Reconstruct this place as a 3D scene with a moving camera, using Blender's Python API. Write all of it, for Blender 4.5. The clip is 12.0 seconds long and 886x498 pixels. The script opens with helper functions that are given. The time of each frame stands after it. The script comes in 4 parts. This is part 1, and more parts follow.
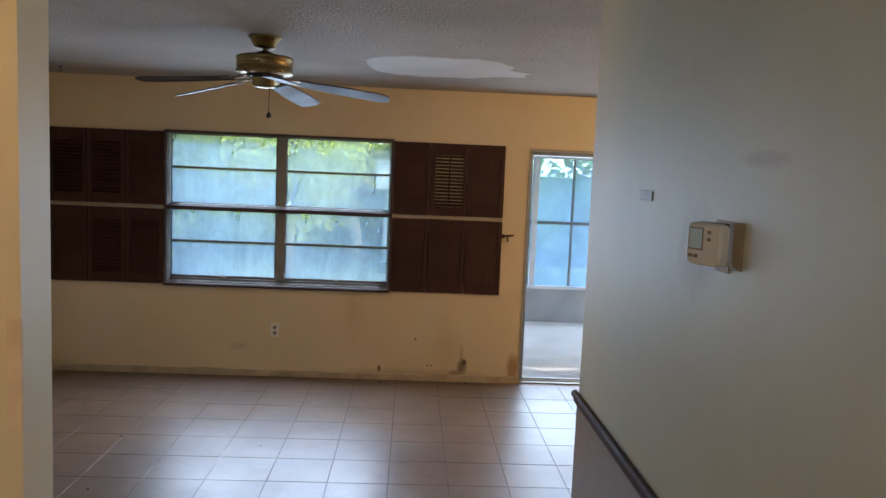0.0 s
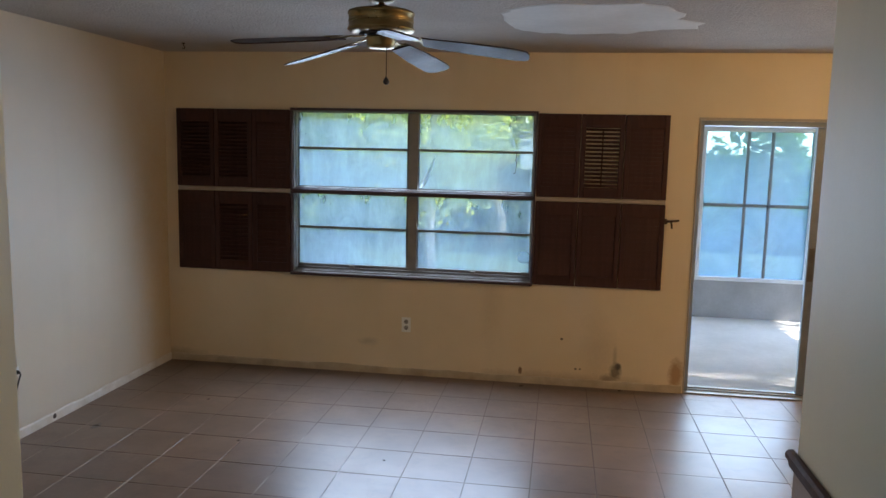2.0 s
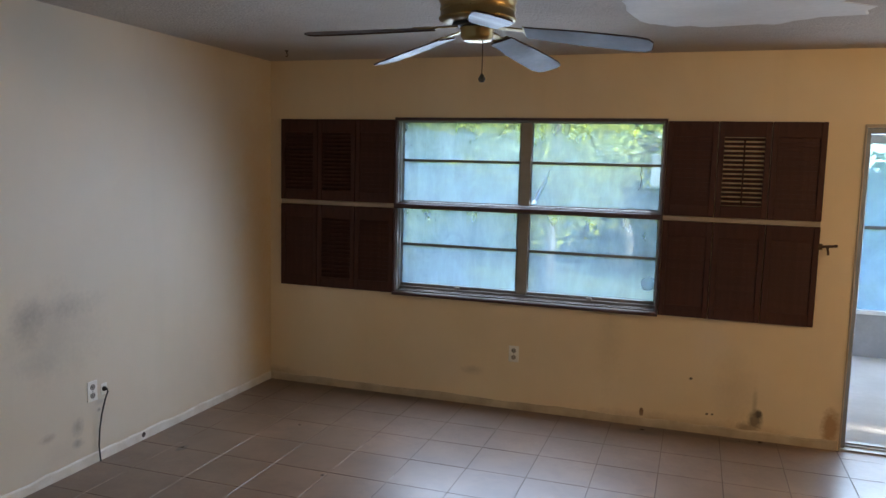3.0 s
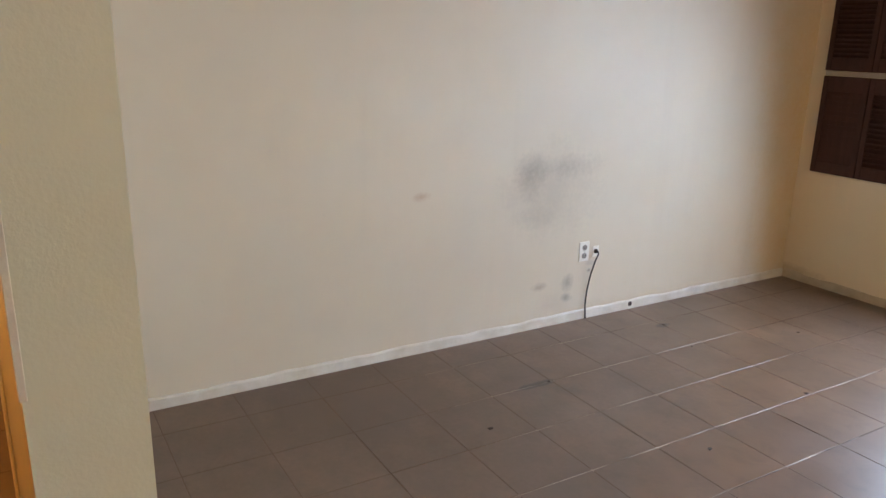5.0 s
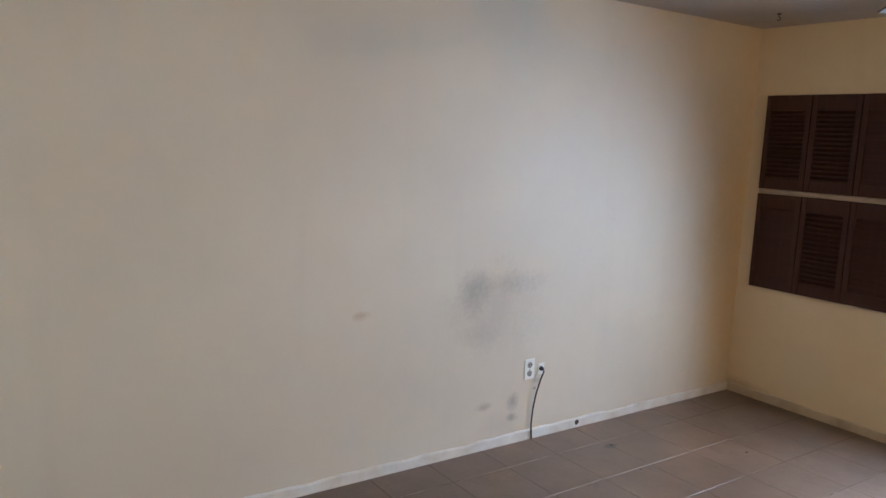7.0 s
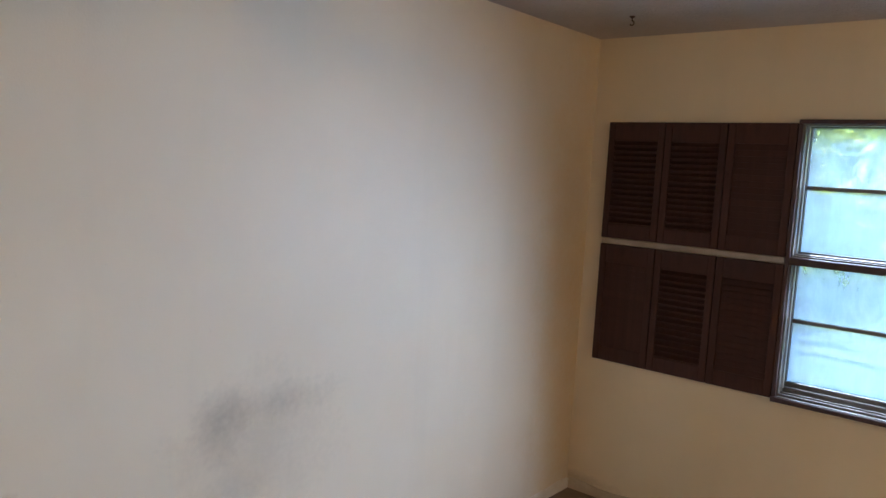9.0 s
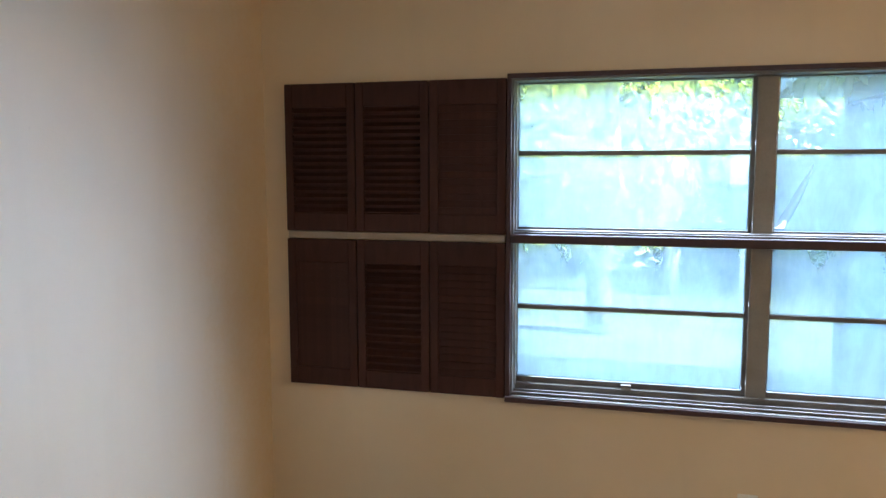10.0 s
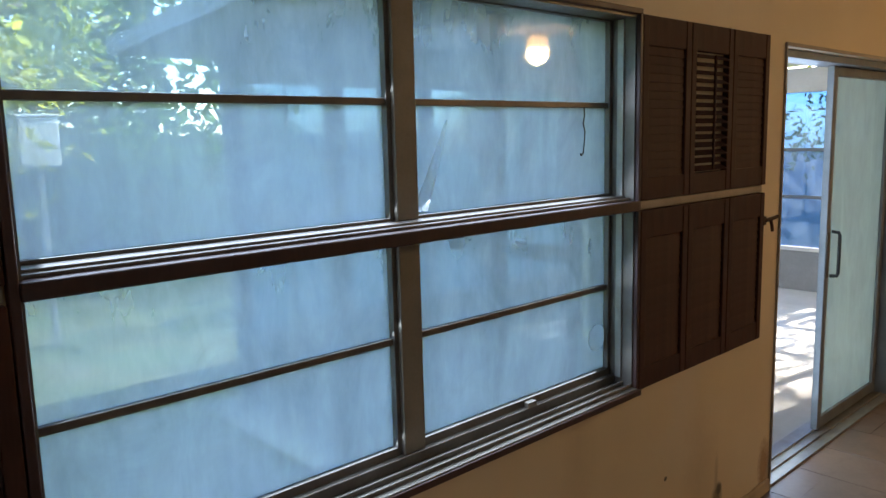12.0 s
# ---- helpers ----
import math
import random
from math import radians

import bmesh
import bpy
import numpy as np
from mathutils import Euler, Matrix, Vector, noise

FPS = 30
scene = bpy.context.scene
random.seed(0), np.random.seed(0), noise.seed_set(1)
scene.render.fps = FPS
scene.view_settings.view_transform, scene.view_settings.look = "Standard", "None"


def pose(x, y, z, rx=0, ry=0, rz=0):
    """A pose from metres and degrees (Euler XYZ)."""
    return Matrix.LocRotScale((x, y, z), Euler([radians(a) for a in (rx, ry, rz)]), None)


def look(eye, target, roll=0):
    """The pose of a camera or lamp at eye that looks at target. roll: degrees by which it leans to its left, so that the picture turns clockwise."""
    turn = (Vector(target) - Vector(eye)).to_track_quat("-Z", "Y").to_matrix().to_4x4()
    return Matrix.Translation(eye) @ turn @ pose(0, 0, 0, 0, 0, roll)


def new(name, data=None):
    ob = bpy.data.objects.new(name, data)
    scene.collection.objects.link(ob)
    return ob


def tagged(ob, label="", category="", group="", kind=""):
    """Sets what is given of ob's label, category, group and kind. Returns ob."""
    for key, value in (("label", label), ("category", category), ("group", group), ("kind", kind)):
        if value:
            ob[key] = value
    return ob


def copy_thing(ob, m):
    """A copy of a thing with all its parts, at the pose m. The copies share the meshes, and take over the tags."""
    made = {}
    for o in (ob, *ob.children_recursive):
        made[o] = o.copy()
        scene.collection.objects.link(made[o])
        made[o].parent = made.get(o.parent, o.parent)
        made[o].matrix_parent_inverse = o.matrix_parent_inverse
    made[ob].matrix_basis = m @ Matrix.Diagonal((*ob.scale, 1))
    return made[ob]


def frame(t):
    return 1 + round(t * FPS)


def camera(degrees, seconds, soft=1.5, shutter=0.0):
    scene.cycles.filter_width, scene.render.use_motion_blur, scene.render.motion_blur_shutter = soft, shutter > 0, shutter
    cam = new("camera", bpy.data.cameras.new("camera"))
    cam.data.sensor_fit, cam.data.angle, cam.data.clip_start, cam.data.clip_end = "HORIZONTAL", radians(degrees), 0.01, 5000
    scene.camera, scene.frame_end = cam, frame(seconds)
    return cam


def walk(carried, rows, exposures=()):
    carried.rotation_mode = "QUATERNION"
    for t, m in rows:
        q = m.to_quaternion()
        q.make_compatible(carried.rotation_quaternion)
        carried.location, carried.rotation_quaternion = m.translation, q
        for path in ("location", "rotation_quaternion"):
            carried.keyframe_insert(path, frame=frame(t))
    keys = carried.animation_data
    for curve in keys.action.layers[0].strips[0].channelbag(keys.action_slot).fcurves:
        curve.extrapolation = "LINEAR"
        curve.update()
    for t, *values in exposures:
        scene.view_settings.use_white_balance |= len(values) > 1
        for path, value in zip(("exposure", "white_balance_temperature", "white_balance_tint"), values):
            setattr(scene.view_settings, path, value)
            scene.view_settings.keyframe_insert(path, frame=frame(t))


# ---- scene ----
cam = camera(60.8, 12.0)
PATH = [
    (0, (-0.086, 0.692, 1.77), (0.0, 2.68, 1.57), 2.4),
    (0.5, (-0.056, 0.766, 1.762), (0.029, 2.754, 1.559), 2.4),
    (1, (-0.102, 0.937, 1.749), (-0.074, 2.924, 1.529), 2.1),
    (1.5, (-0.141, 1.162, 1.752), (-0.225, 3.143, 1.493), 1.6),
    (2, (-0.073, 1.414, 1.737), (-0.373, 3.374, 1.477), 1.3),
    (2.5, (-0.03, 1.654, 1.74), (-0.486, 3.587, 1.503), 1.3),
    (2.7, (-0.048, 1.759, 1.725), (-0.553, 3.68, 1.494), 1.3),
    (4.3, (0.0, 2.351, 1.641), (-1.451, 3.693, 1.338), 2.3),
    (4.5, (0.01, 2.357, 1.627), (-1.53, 3.583, 1.27), 1.9),
    (5, (0.006, 2.343, 1.591), (-1.648, 3.325, 1.041), 1.3),
    (5.5, (0.028, 2.328, 1.566), (-1.638, 3.236, 0.932), 0.4),
    (6, (0.015, 2.325, 1.583), (-1.634, 3.279, 0.973), 0.8),
    (6.5, (0.01, 2.347, 1.636), (-1.643, 3.355, 1.136), 1.3),
    (7, (-0.105, 2.43, 1.671), (-1.732, 3.556, 1.374), 2.4),
    (7.2, (-0.191, 2.484, 1.669), (-1.788, 3.668, 1.454), 2.4),
    (8.8, (-0.999, 3.331, 1.734), (-2.355, 4.789, 1.557), 2.8),
    (9, (-1.141, 3.386, 1.733), (-2.412, 4.915, 1.518), 3.2),
    (9.5, (-1.316, 3.727, 1.701), (-2.339, 5.429, 1.464), 0.9),
    (10, (-1.636, 4.085, 1.681), (-2.127, 6.011, 1.463), -0.1),
    (10.5, (-2.024, 4.374, 1.669), (-1.873, 6.353, 1.421), -0.7),
    (11, (-2.207, 4.762, 1.647), (-1.64, 6.664, 1.4), -1.3),
    (11.5, (-2.386, 5.22, 1.647), (-1.395, 6.936, 1.382), -1.4),
    (12, (-2.422, 5.593, 1.639), (-1.078, 7.046, 1.347), -1.4),
]
EXPOSURES = [(0.0, 3.6, 6100, 12), (1.5, 3.45, 6100, 12), (2.5, 3.45, 6150, 12), (4.5, 4.42, 6200, 12), (5.0, 4.55, 6200, 12), (5.5, 4.6, 6050, 12), (6.5, 4.45, 5900, 13), (7.2, 4.25, 5900, 13), (9.0, 4.25, 5900, 13),
             (9.5, 4.35, 5900, 12), (10.0, 4.4, 5900, 12), (10.5, 3.85, 6300, 10), (11.0, 3.25, 6550, 10), (11.5, 3.0, 6550, 11), (12.0, 2.95, 6500, 12)]
walk(cam, [(t, look(eye, target, roll)) for t, eye, target, roll in PATH], EXPOSURES)

# ---- world, sun and lights ----
SUN_DIR = Vector((0.82, -0.10, 0.50)).normalized()
world = bpy.data.worlds.new("sky")
scene.world = world
world.use_nodes = True
wn = world.node_tree.nodes
sky = wn.new("ShaderNodeTexSky")
sky.sky_type = "NISHITA"
sky.sun_disc = False
sky.sun_elevation = math.asin(SUN_DIR.z)
sky.sun_rotation = math.atan2(SUN_DIR.x, SUN_DIR.y)
world.node_tree.links.new(sky.outputs[0], wn["Background"].inputs[0])
wn["Background"].inputs[1].default_value = 0.15

sun = new("sun", bpy.data.lights.new("sun", "SUN"))
sun.data.energy, sun.data.angle, sun.data.color = 2.8, radians(0.6), (1.0, 0.93, 0.82)
sun.matrix_world = look(SUN_DIR * 30, (0, 0, 0))


def area_light(name, eye, target, w, h, watts, colour, spread=180):
    lamp = new(name, bpy.data.lights.new(name, "AREA"))
    lamp.data.shape, lamp.data.size, lamp.data.size_y = "RECTANGLE", w, h
    lamp.data.energy, lamp.data.color, lamp.data.spread = watts, colour, radians(spread)
    lamp.matrix_world = look(eye, target)
    return lamp


for z in (0.95, 1.25, 1.55, 1.85):
    area_light("window_daylight", (-1.19, 7.03, z), (-1.19, 3.03, z - 1.9), 1.7, 0.26, 0.92, (0.64, 0.79, 1.0), 150)
area_light("door_daylight", (1.28, 7.16, 1.05), (1.28, 0, 1.05), 0.7, 1.85, 1.6, (0.60, 0.79, 1.0))
area_light("porch_daylight", (2.6, 9.84, 1.2), (2.6, 0, 0.6), 5.2, 1.5, 5.5, (0.78, 0.89, 1.0))


def bulb(name, place, watts, colour, r=0.05):
    lamp = new(name, bpy.data.lights.new(name, "POINT"))
    lamp.data.energy, lamp.data.color, lamp.data.shadow_soft_size = watts, colour, r
    lamp.location = place
    return lamp


bulb("living_bulb", (2.28, 4.66, 2.27), 5.0, (1.0, 0.65, 0.29), 0.085)
bulb("hall_bulb", (-2.2, 1.15, 2.27), 3.2, (1.0, 0.50, 0.14), 0.085)
# unseen fill added behind the start of the walk, lifts the hall walls
bulb("entry_fill", (-0.2, -0.9, 2.20), 2.0, (1.0, 0.93, 0.80))

# ---- materials ----


class Mat:
    """A small node builder round one Principled material."""

    def __init__(self, name):
        self.m = bpy.data.materials.new(name)
        self.m.use_nodes = True
        self.t = self.m.node_tree
        self.p = self.t.nodes["Principled BSDF"]
        self.out = self.t.nodes["Material Output"]

    def n(self, kind, **props):
        node = self.t.nodes.new(kind)
        for k, v in props.items():
            if k == "operation":
                node.operation = v
            elif k == "data_type":
                node.data_type = v
            elif k == "blend_type":
                node.blend_type = v
        return node

    def link(self, a, b):
        self.t.links.new(a, b)

    def put(self, socket, v):
        if isinstance(v, (int, float)):
            socket.default_value = v
        elif isinstance(v, tuple):
            socket.default_value = (*v, 1.0) if len(v) == 3 and len(socket.default_value) == 4 else v
        else:
            self.link(v, socket)

    def math(self, op, a, b=0.0, c=0.0, clamp=False):
        node = self.n("ShaderNodeMath", operation=op)
        node.use_clamp = clamp
        for s, v in zip(node.inputs, (a, b, c)):
            self.put(s, v)
        return node.outputs[0]

    def mix(self, fac, a, b, blend="MIX"):
        node = self.n("ShaderNodeMix", data_type="RGBA", blend_type=blend)
        self.put(node.inputs[0], fac)
        self.put(node.inputs[6], a)
        self.put(node.inputs[7], b)
        return node.outputs[2]

    def pos(self, scale=(1, 1, 1), shift=(0, 0, 0), world=True):
        if world:
            src = self.n("ShaderNodeNewGeometry").outputs["Position"]
        else:
            src = self.n("ShaderNodeTexCoord").outputs["Object"]
        node = self.n("ShaderNodeMapping")
        self.link(src, node.inputs[0])
        node.inputs[1].default_value = shift
        node.inputs[3].default_value = scale
        return node.outputs[0]

    def noise(self, vec, scale, detail=4.0, rough=0.55, distort=0.0):
        node = self.n("ShaderNodeTexNoise")
        self.link(vec, node.inputs["Vector"])
        node.inputs["Scale"].default_value = scale
        node.inputs["Detail"].default_value = detail
        node.inputs["Roughness"].default_value = rough
        node.inputs["Distortion"].default_value = distort
        return node.outputs[0]

    def ramp(self, v, lo, hi, a=0.0, b=1.0):
        node = self.n("ShaderNodeMapRange")
        for s, x in zip(node.inputs, (v, lo, hi, a, b)):
            self.put(s, x)
        return node.outputs[0]

    def rand(self):
        return self.n("ShaderNodeObjectInfo").outputs["Random"]

    def island(self):
        return self.n("ShaderNodeNewGeometry").outputs["Random Per Island"]

    def spot(self, vec, centre, size, soft=0.6, wob=0.35, seed=0.0):
        """A soft blot of its own shape: 1 inside, 0 outside."""
        d = self.n("ShaderNodeVectorMath", operation="SUBTRACT")
        self.link(vec, d.inputs[0])
        d.inputs[1].default_value = centre
        s = self.n("ShaderNodeVectorMath", operation="DIVIDE")
        self.link(d.outputs[0], s.inputs[0])
        s.inputs[1].default_value = size
        ln = self.n("ShaderNodeVectorMath", operation="LENGTH")
        self.link(s.outputs[0], ln.inputs[0])
        nz = self.noise(self.pos(shift=(seed, seed * 0.7, seed * 1.3)), 7.0, 3.0)
        r = self.math("ADD", ln.outputs["Value"], self.math("MULTIPLY", self.math("SUBTRACT", nz, 0.5), wob * 2))
        ragged = self.noise(self.pos(shift=(seed, 0, seed)), 45.0, 3.0)
        r = self.math("ADD", r, self.math("MULTIPLY", self.math("SUBTRACT", ragged, 0.5), wob * 1.6))
        return self.ramp(r, 1.0, 1.0 - soft)

    def bump(self, height, strength, dist=0.01):
        node = self.n("ShaderNodeBump")
        node.inputs["Strength"].default_value = strength
        node.inputs["Distance"].default_value = dist
        self.put(node.inputs["Height"], height)
        self.link(node.outputs[0], self.p.inputs["Normal"])

    def done(self, colour=None, rough=0.5, metal=0.0, spec=None):
        if colour is not None:
            self.put(self.p.inputs["Base Color"], colour)
        self.put(self.p.inputs["Roughness"], rough)
        self.put(self.p.inputs["Metallic"], metal)
        if spec is not None:
            self.p.inputs["Specular IOR Level"].default_value = spec
        return self.m


def plain(name, a, b, rough=0.5, metal=0.0, scale=6.0, bump=0.15, stretch=(1, 1, 1), dist=0.003, spec=None):
    """Two-tone surface with coarse variation, fine grain and relief."""
    m = Mat(name)
    v = m.pos(stretch, world=False)
    big, fine = m.noise(v, scale, 4), m.noise(v, scale * 14, 3)
    c = m.mix(m.ramp(big, 0.35, 0.7), a, b)
    c = m.mix(m.ramp(fine, 0.3, 0.8, 0.0, 0.35), c, tuple(x * 0.75 for x in a))
    m.bump(m.math("ADD", big, m.math("MULTIPLY", fine, 0.6)), bump, dist)
    return m.done(c, m.ramp(fine, 0.2, 0.8, max(rough - 0.1, 0.03), min(rough + 0.12, 1.0)), metal, spec)


def wall_paint(name, a, b, spots, grime=(0.16, 0.12, 0.09), rough=0.42):
    m = Mat(name)
    v = m.pos()
    drift = m.noise(v, 0.9, 5)
    streak = m.noise(m.pos((5.0, 5.0, 0.6)), 1.0, 4)
    fine = m.noise(v, 90, 3)
    c = m.mix(m.ramp(drift, 0.35, 0.68), a, b)
    c = m.mix(m.ramp(streak, 0.55, 0.85, 0.0, 0.22), c, tuple(x * 0.8 for x in b))
    c = m.mix(m.ramp(m.noise(v, 34, 4, 0.7), 0.66, 0.8, 0.0, 0.12), c, grime)
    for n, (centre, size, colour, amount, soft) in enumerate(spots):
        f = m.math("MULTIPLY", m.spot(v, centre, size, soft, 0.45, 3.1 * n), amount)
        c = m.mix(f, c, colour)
    orange_peel = m.noise(v, 160, 2)
    m.bump(m.math("ADD", orange_peel, m.math("MULTIPLY", m.noise(v, 6, 3), 1.5)), 0.10, 0.004)
    return m.done(c, m.ramp(fine, 0.2, 0.8, rough - 0.06, rough + 0.12))


PITCH, TX, TY = 0.343, -0.508, 3.805  # floor tiles
SOOT, RUST, MOULD = (0.10, 0.085, 0.08), (0.34, 0.17, 0.05), (0.045, 0.035, 0.03)
CREAM_A, CREAM_B = (0.70, 0.62, 0.47), (0.62, 0.53, 0.38)
MAT_NORTH = wall_paint("cream_paint_north", (0.77, 0.64, 0.44), (0.70, 0.56, 0.35), [
    ((0.39, 7.0, 0.13), (0.05, 0.2, 0.085), (0.13, 0.095, 0.055), 0.85, 0.6),
    ((0.405, 7.0, 0.17), (0.03, 0.2, 0.03), (0.06, 0.045, 0.03), 0.9, 0.5),
    ((0.33, 7.0, 0.07), (0.07, 0.2, 0.05), (0.14, 0.10, 0.07), 0.7, 0.7),
    ((0.38, 7.0, 0.22), (0.02, 0.2, 0.13), (0.30, 0.22, 0.13), 0.5, 0.9),
    ((0.82, 7.0, 0.13), (0.06, 0.2, 0.15), RUST, 0.8, 0.6),
    ((0.10, 7.0, 0.72), (0.16, 0.2, 0.55), (0.66, 0.58, 0.46), 0.5, 0.9),
    ((-0.55, 7.0, 0.70), (0.10, 0.2, 0.55), (0.52, 0.40, 0.24), 0.4, 0.9),
    ((0.25, 7.0, 0.30), (0.16, 0.2, 0.30), (0.50, 0.38, 0.24), 0.4, 0.9),
    ((-0.317, 7.0, 0.095), (0.017, 0.2, 0.036), (0.17, 0.085, 0.035), 0.95, 0.3),
    ((-0.016, 7.0, 0.356), (0.012, 0.2, 0.010), MOULD, 0.9, 0.4),
    ((0.096, 7.0, 0.132), (0.013, 0.2, 0.010), MOULD, 0.9, 0.4),
    ((0.128, 7.0, 0.133), (0.011, 0.2, 0.010), MOULD, 0.9, 0.4),
    ((-1.5, 7.0, 0.25), (0.10, 0.2, 0.04), SOOT, 0.25, 0.8),
    ((-3.1, 7.0, 0.06), (0.30, 0.2, 0.05), (0.2, 0.14, 0.08), 0.35, 0.8),
    ((0.0, 7.0, 0.05), (0.8, 0.2, 0.06), (0.40, 0.28, 0.17), 0.5, 0.8),
])
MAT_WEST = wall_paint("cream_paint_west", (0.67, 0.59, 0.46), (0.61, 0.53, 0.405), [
    ((-3.15, 4.74, 0.87), (0.2, 0.12, 0.15), SOOT, 0.36, 1.0),
    ((-3.15, 4.95, 0.91), (0.2, 0.30, 0.08), SOOT, 0.30, 1.0),
    ((-3.15, 4.92, 0.78), (0.2, 0.38, 0.28), SOOT, 0.20, 1.0),
    ((-3.15, 4.78, 0.64), (0.2, 0.17, 0.08), SOOT, 0.16, 1.0),
    ((-3.15, 5.045, 0.24), (0.2, 0.05, 0.06), SOOT, 0.45, 0.9),
    ((-3.15, 5.04, 0.15), (0.2, 0.05, 0.035), SOOT, 0.50, 0.9),
    ((-3.15, 4.84, 0.24), (0.2, 0.07, 0.03), (0.3, 0.22, 0.16), 0.5, 0.9),
    ((-3.15, 5.20, 0.29), (0.2, 0.02, 0.015), SOOT, 0.5, 0.7),
    ((-3.15, 5.21, 0.335), (0.2, 0.05, 0.02), (0.4, 0.35, 0.3), 0.4, 0.7),
    ((-3.15, 4.92, 0.12), (0.2, 0.16, 0.09), (0.56, 0.46, 0.36), 0.5, 1.0),
    ((-3.15, 4.09, 0.82), (0.2, 0.06, 0.028), (0.46, 0.30, 0.18), 0.55, 0.8),
    # yellow bounce and shade along the north corner, put into the paint colour
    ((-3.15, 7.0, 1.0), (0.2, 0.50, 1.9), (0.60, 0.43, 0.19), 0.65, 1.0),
    ((-3.15, 5.4, 0.02), (0.2, 1.2, 0.09), (0.55, 0.43, 0.27), 0.3, 0.8),
], rough=0.50)
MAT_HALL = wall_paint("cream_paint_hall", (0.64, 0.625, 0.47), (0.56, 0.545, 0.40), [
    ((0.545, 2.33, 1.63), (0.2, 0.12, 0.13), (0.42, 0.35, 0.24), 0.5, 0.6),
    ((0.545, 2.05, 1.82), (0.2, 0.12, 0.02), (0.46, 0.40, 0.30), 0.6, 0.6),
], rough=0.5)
MAT_WAINSCOT = wall_paint("brown_wainscot_paint", (0.30, 0.23, 0.17), (0.25, 0.19, 0.14), [])
MAT_STUB = wall_paint("greyed_cream_paint", (0.70, 0.70, 0.60), (0.63, 0.635, 0.53), [], rough=0.40)
MAT_INNER = wall_paint("cream_paint_inner", CREAM_A, CREAM_B, [])


def popcorn():
    m = Mat("popcorn_ceiling")
    v = m.pos()
    vor = m.n("ShaderNodeTexVoronoi")
    m.link(v, vor.inputs["Vector"])
    vor.inputs["Scale"].default_value = 62
    lumps = m.noise(v, 34, 6, 0.65)
    c = m.mix(m.ramp(m.noise(v, 1.1, 5), 0.35, 0.7), (0.53, 0.475, 0.415), (0.42, 0.37, 0.32))
    c = m.mix(m.ramp(lumps, 0.30, 0.48, 0.30, 0.0), c, (0.30, 0.27, 0.24))
    # browner blot in the north-west corner
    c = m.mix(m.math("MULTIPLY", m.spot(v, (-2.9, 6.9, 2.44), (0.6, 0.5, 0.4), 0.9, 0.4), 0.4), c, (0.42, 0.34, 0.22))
    m.bump(m.math("ADD", m.math("SUBTRACT", 1.0, vor.outputs["Distance"]), m.math("MULTIPLY", lumps, 1.3)), 0.42, 0.011)
    return m.done(c, 0.85, 0.0, 0.2)


MAT_CEILING = popcorn()
MAT_PATCH = plain("smooth_ceiling_plaster", (0.76, 0.74, 0.70), (0.66, 0.64, 0.60), 0.8, 0, 2.5, 0.2)


def tile_material():
    m = Mat("brown_ceramic_tile")
    v = m.pos()
    cloud, dirt = m.noise(v, 3.0, 3, 0.55), m.noise(v, 0.9, 3, 0.55)
    c = m.mix(m.ramp(cloud, 0.3, 0.72), (0.24, 0.145, 0.092), (0.165, 0.10, 0.062))
    c = m.mix(m.ramp(m.rand(), 0.0, 1.0, 0.0, 0.3), c, (0.14, 0.09, 0.062))
    c = m.mix(m.ramp(dirt, 0.48, 0.72, 0.0, 0.55), c, (0.115, 0.077, 0.055))
    # dark marks; the last two run along the north wall's foot
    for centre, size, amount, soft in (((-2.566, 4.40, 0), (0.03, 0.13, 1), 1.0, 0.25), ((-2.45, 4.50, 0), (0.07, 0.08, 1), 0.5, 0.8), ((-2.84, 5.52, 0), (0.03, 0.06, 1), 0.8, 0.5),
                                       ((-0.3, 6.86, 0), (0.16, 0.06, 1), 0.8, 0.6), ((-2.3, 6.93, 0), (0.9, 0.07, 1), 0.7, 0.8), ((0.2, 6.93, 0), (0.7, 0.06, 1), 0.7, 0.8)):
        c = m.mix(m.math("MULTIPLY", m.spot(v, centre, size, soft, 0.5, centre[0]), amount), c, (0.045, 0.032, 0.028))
    mud = m.noise(m.pos((1, 1, 1), (4, 9, 0)), 7.0, 5, 0.65, 0.6)
    c = m.mix(m.ramp(mud, 0.50, 0.66, 0.0, 0.35), c, (0.11, 0.072, 0.048))
    # first blot: unlit band before the north wall, painted in; second blot: mud
    scum_and_shade = m.math("MAXIMUM", m.spot(v, (-1.4, 6.8, 0), (3.2, 0.75, 9), 0.8, 0.35, 5.0), m.spot(v, (-2.8, 3.6, 0), (1.2, 1.9, 9), 0.8, 0.35, 8.0))
    c = m.mix(m.math("MULTIPLY", scum_and_shade, 0.6), c, (0.105, 0.068, 0.044))
    wear = m.noise(v, 1.7, 2, 0.5)
    m.bump(m.noise(v, 4.0, 2, 0.4), 0.12, 0.006)
    return m.done(c, m.math("ADD", m.ramp(wear, 0.3, 0.7, 0.33, 0.44), m.math("MULTIPLY", scum_and_shade, 0.12)), 0.0, 0.85)


MAT_TILE = tile_material()


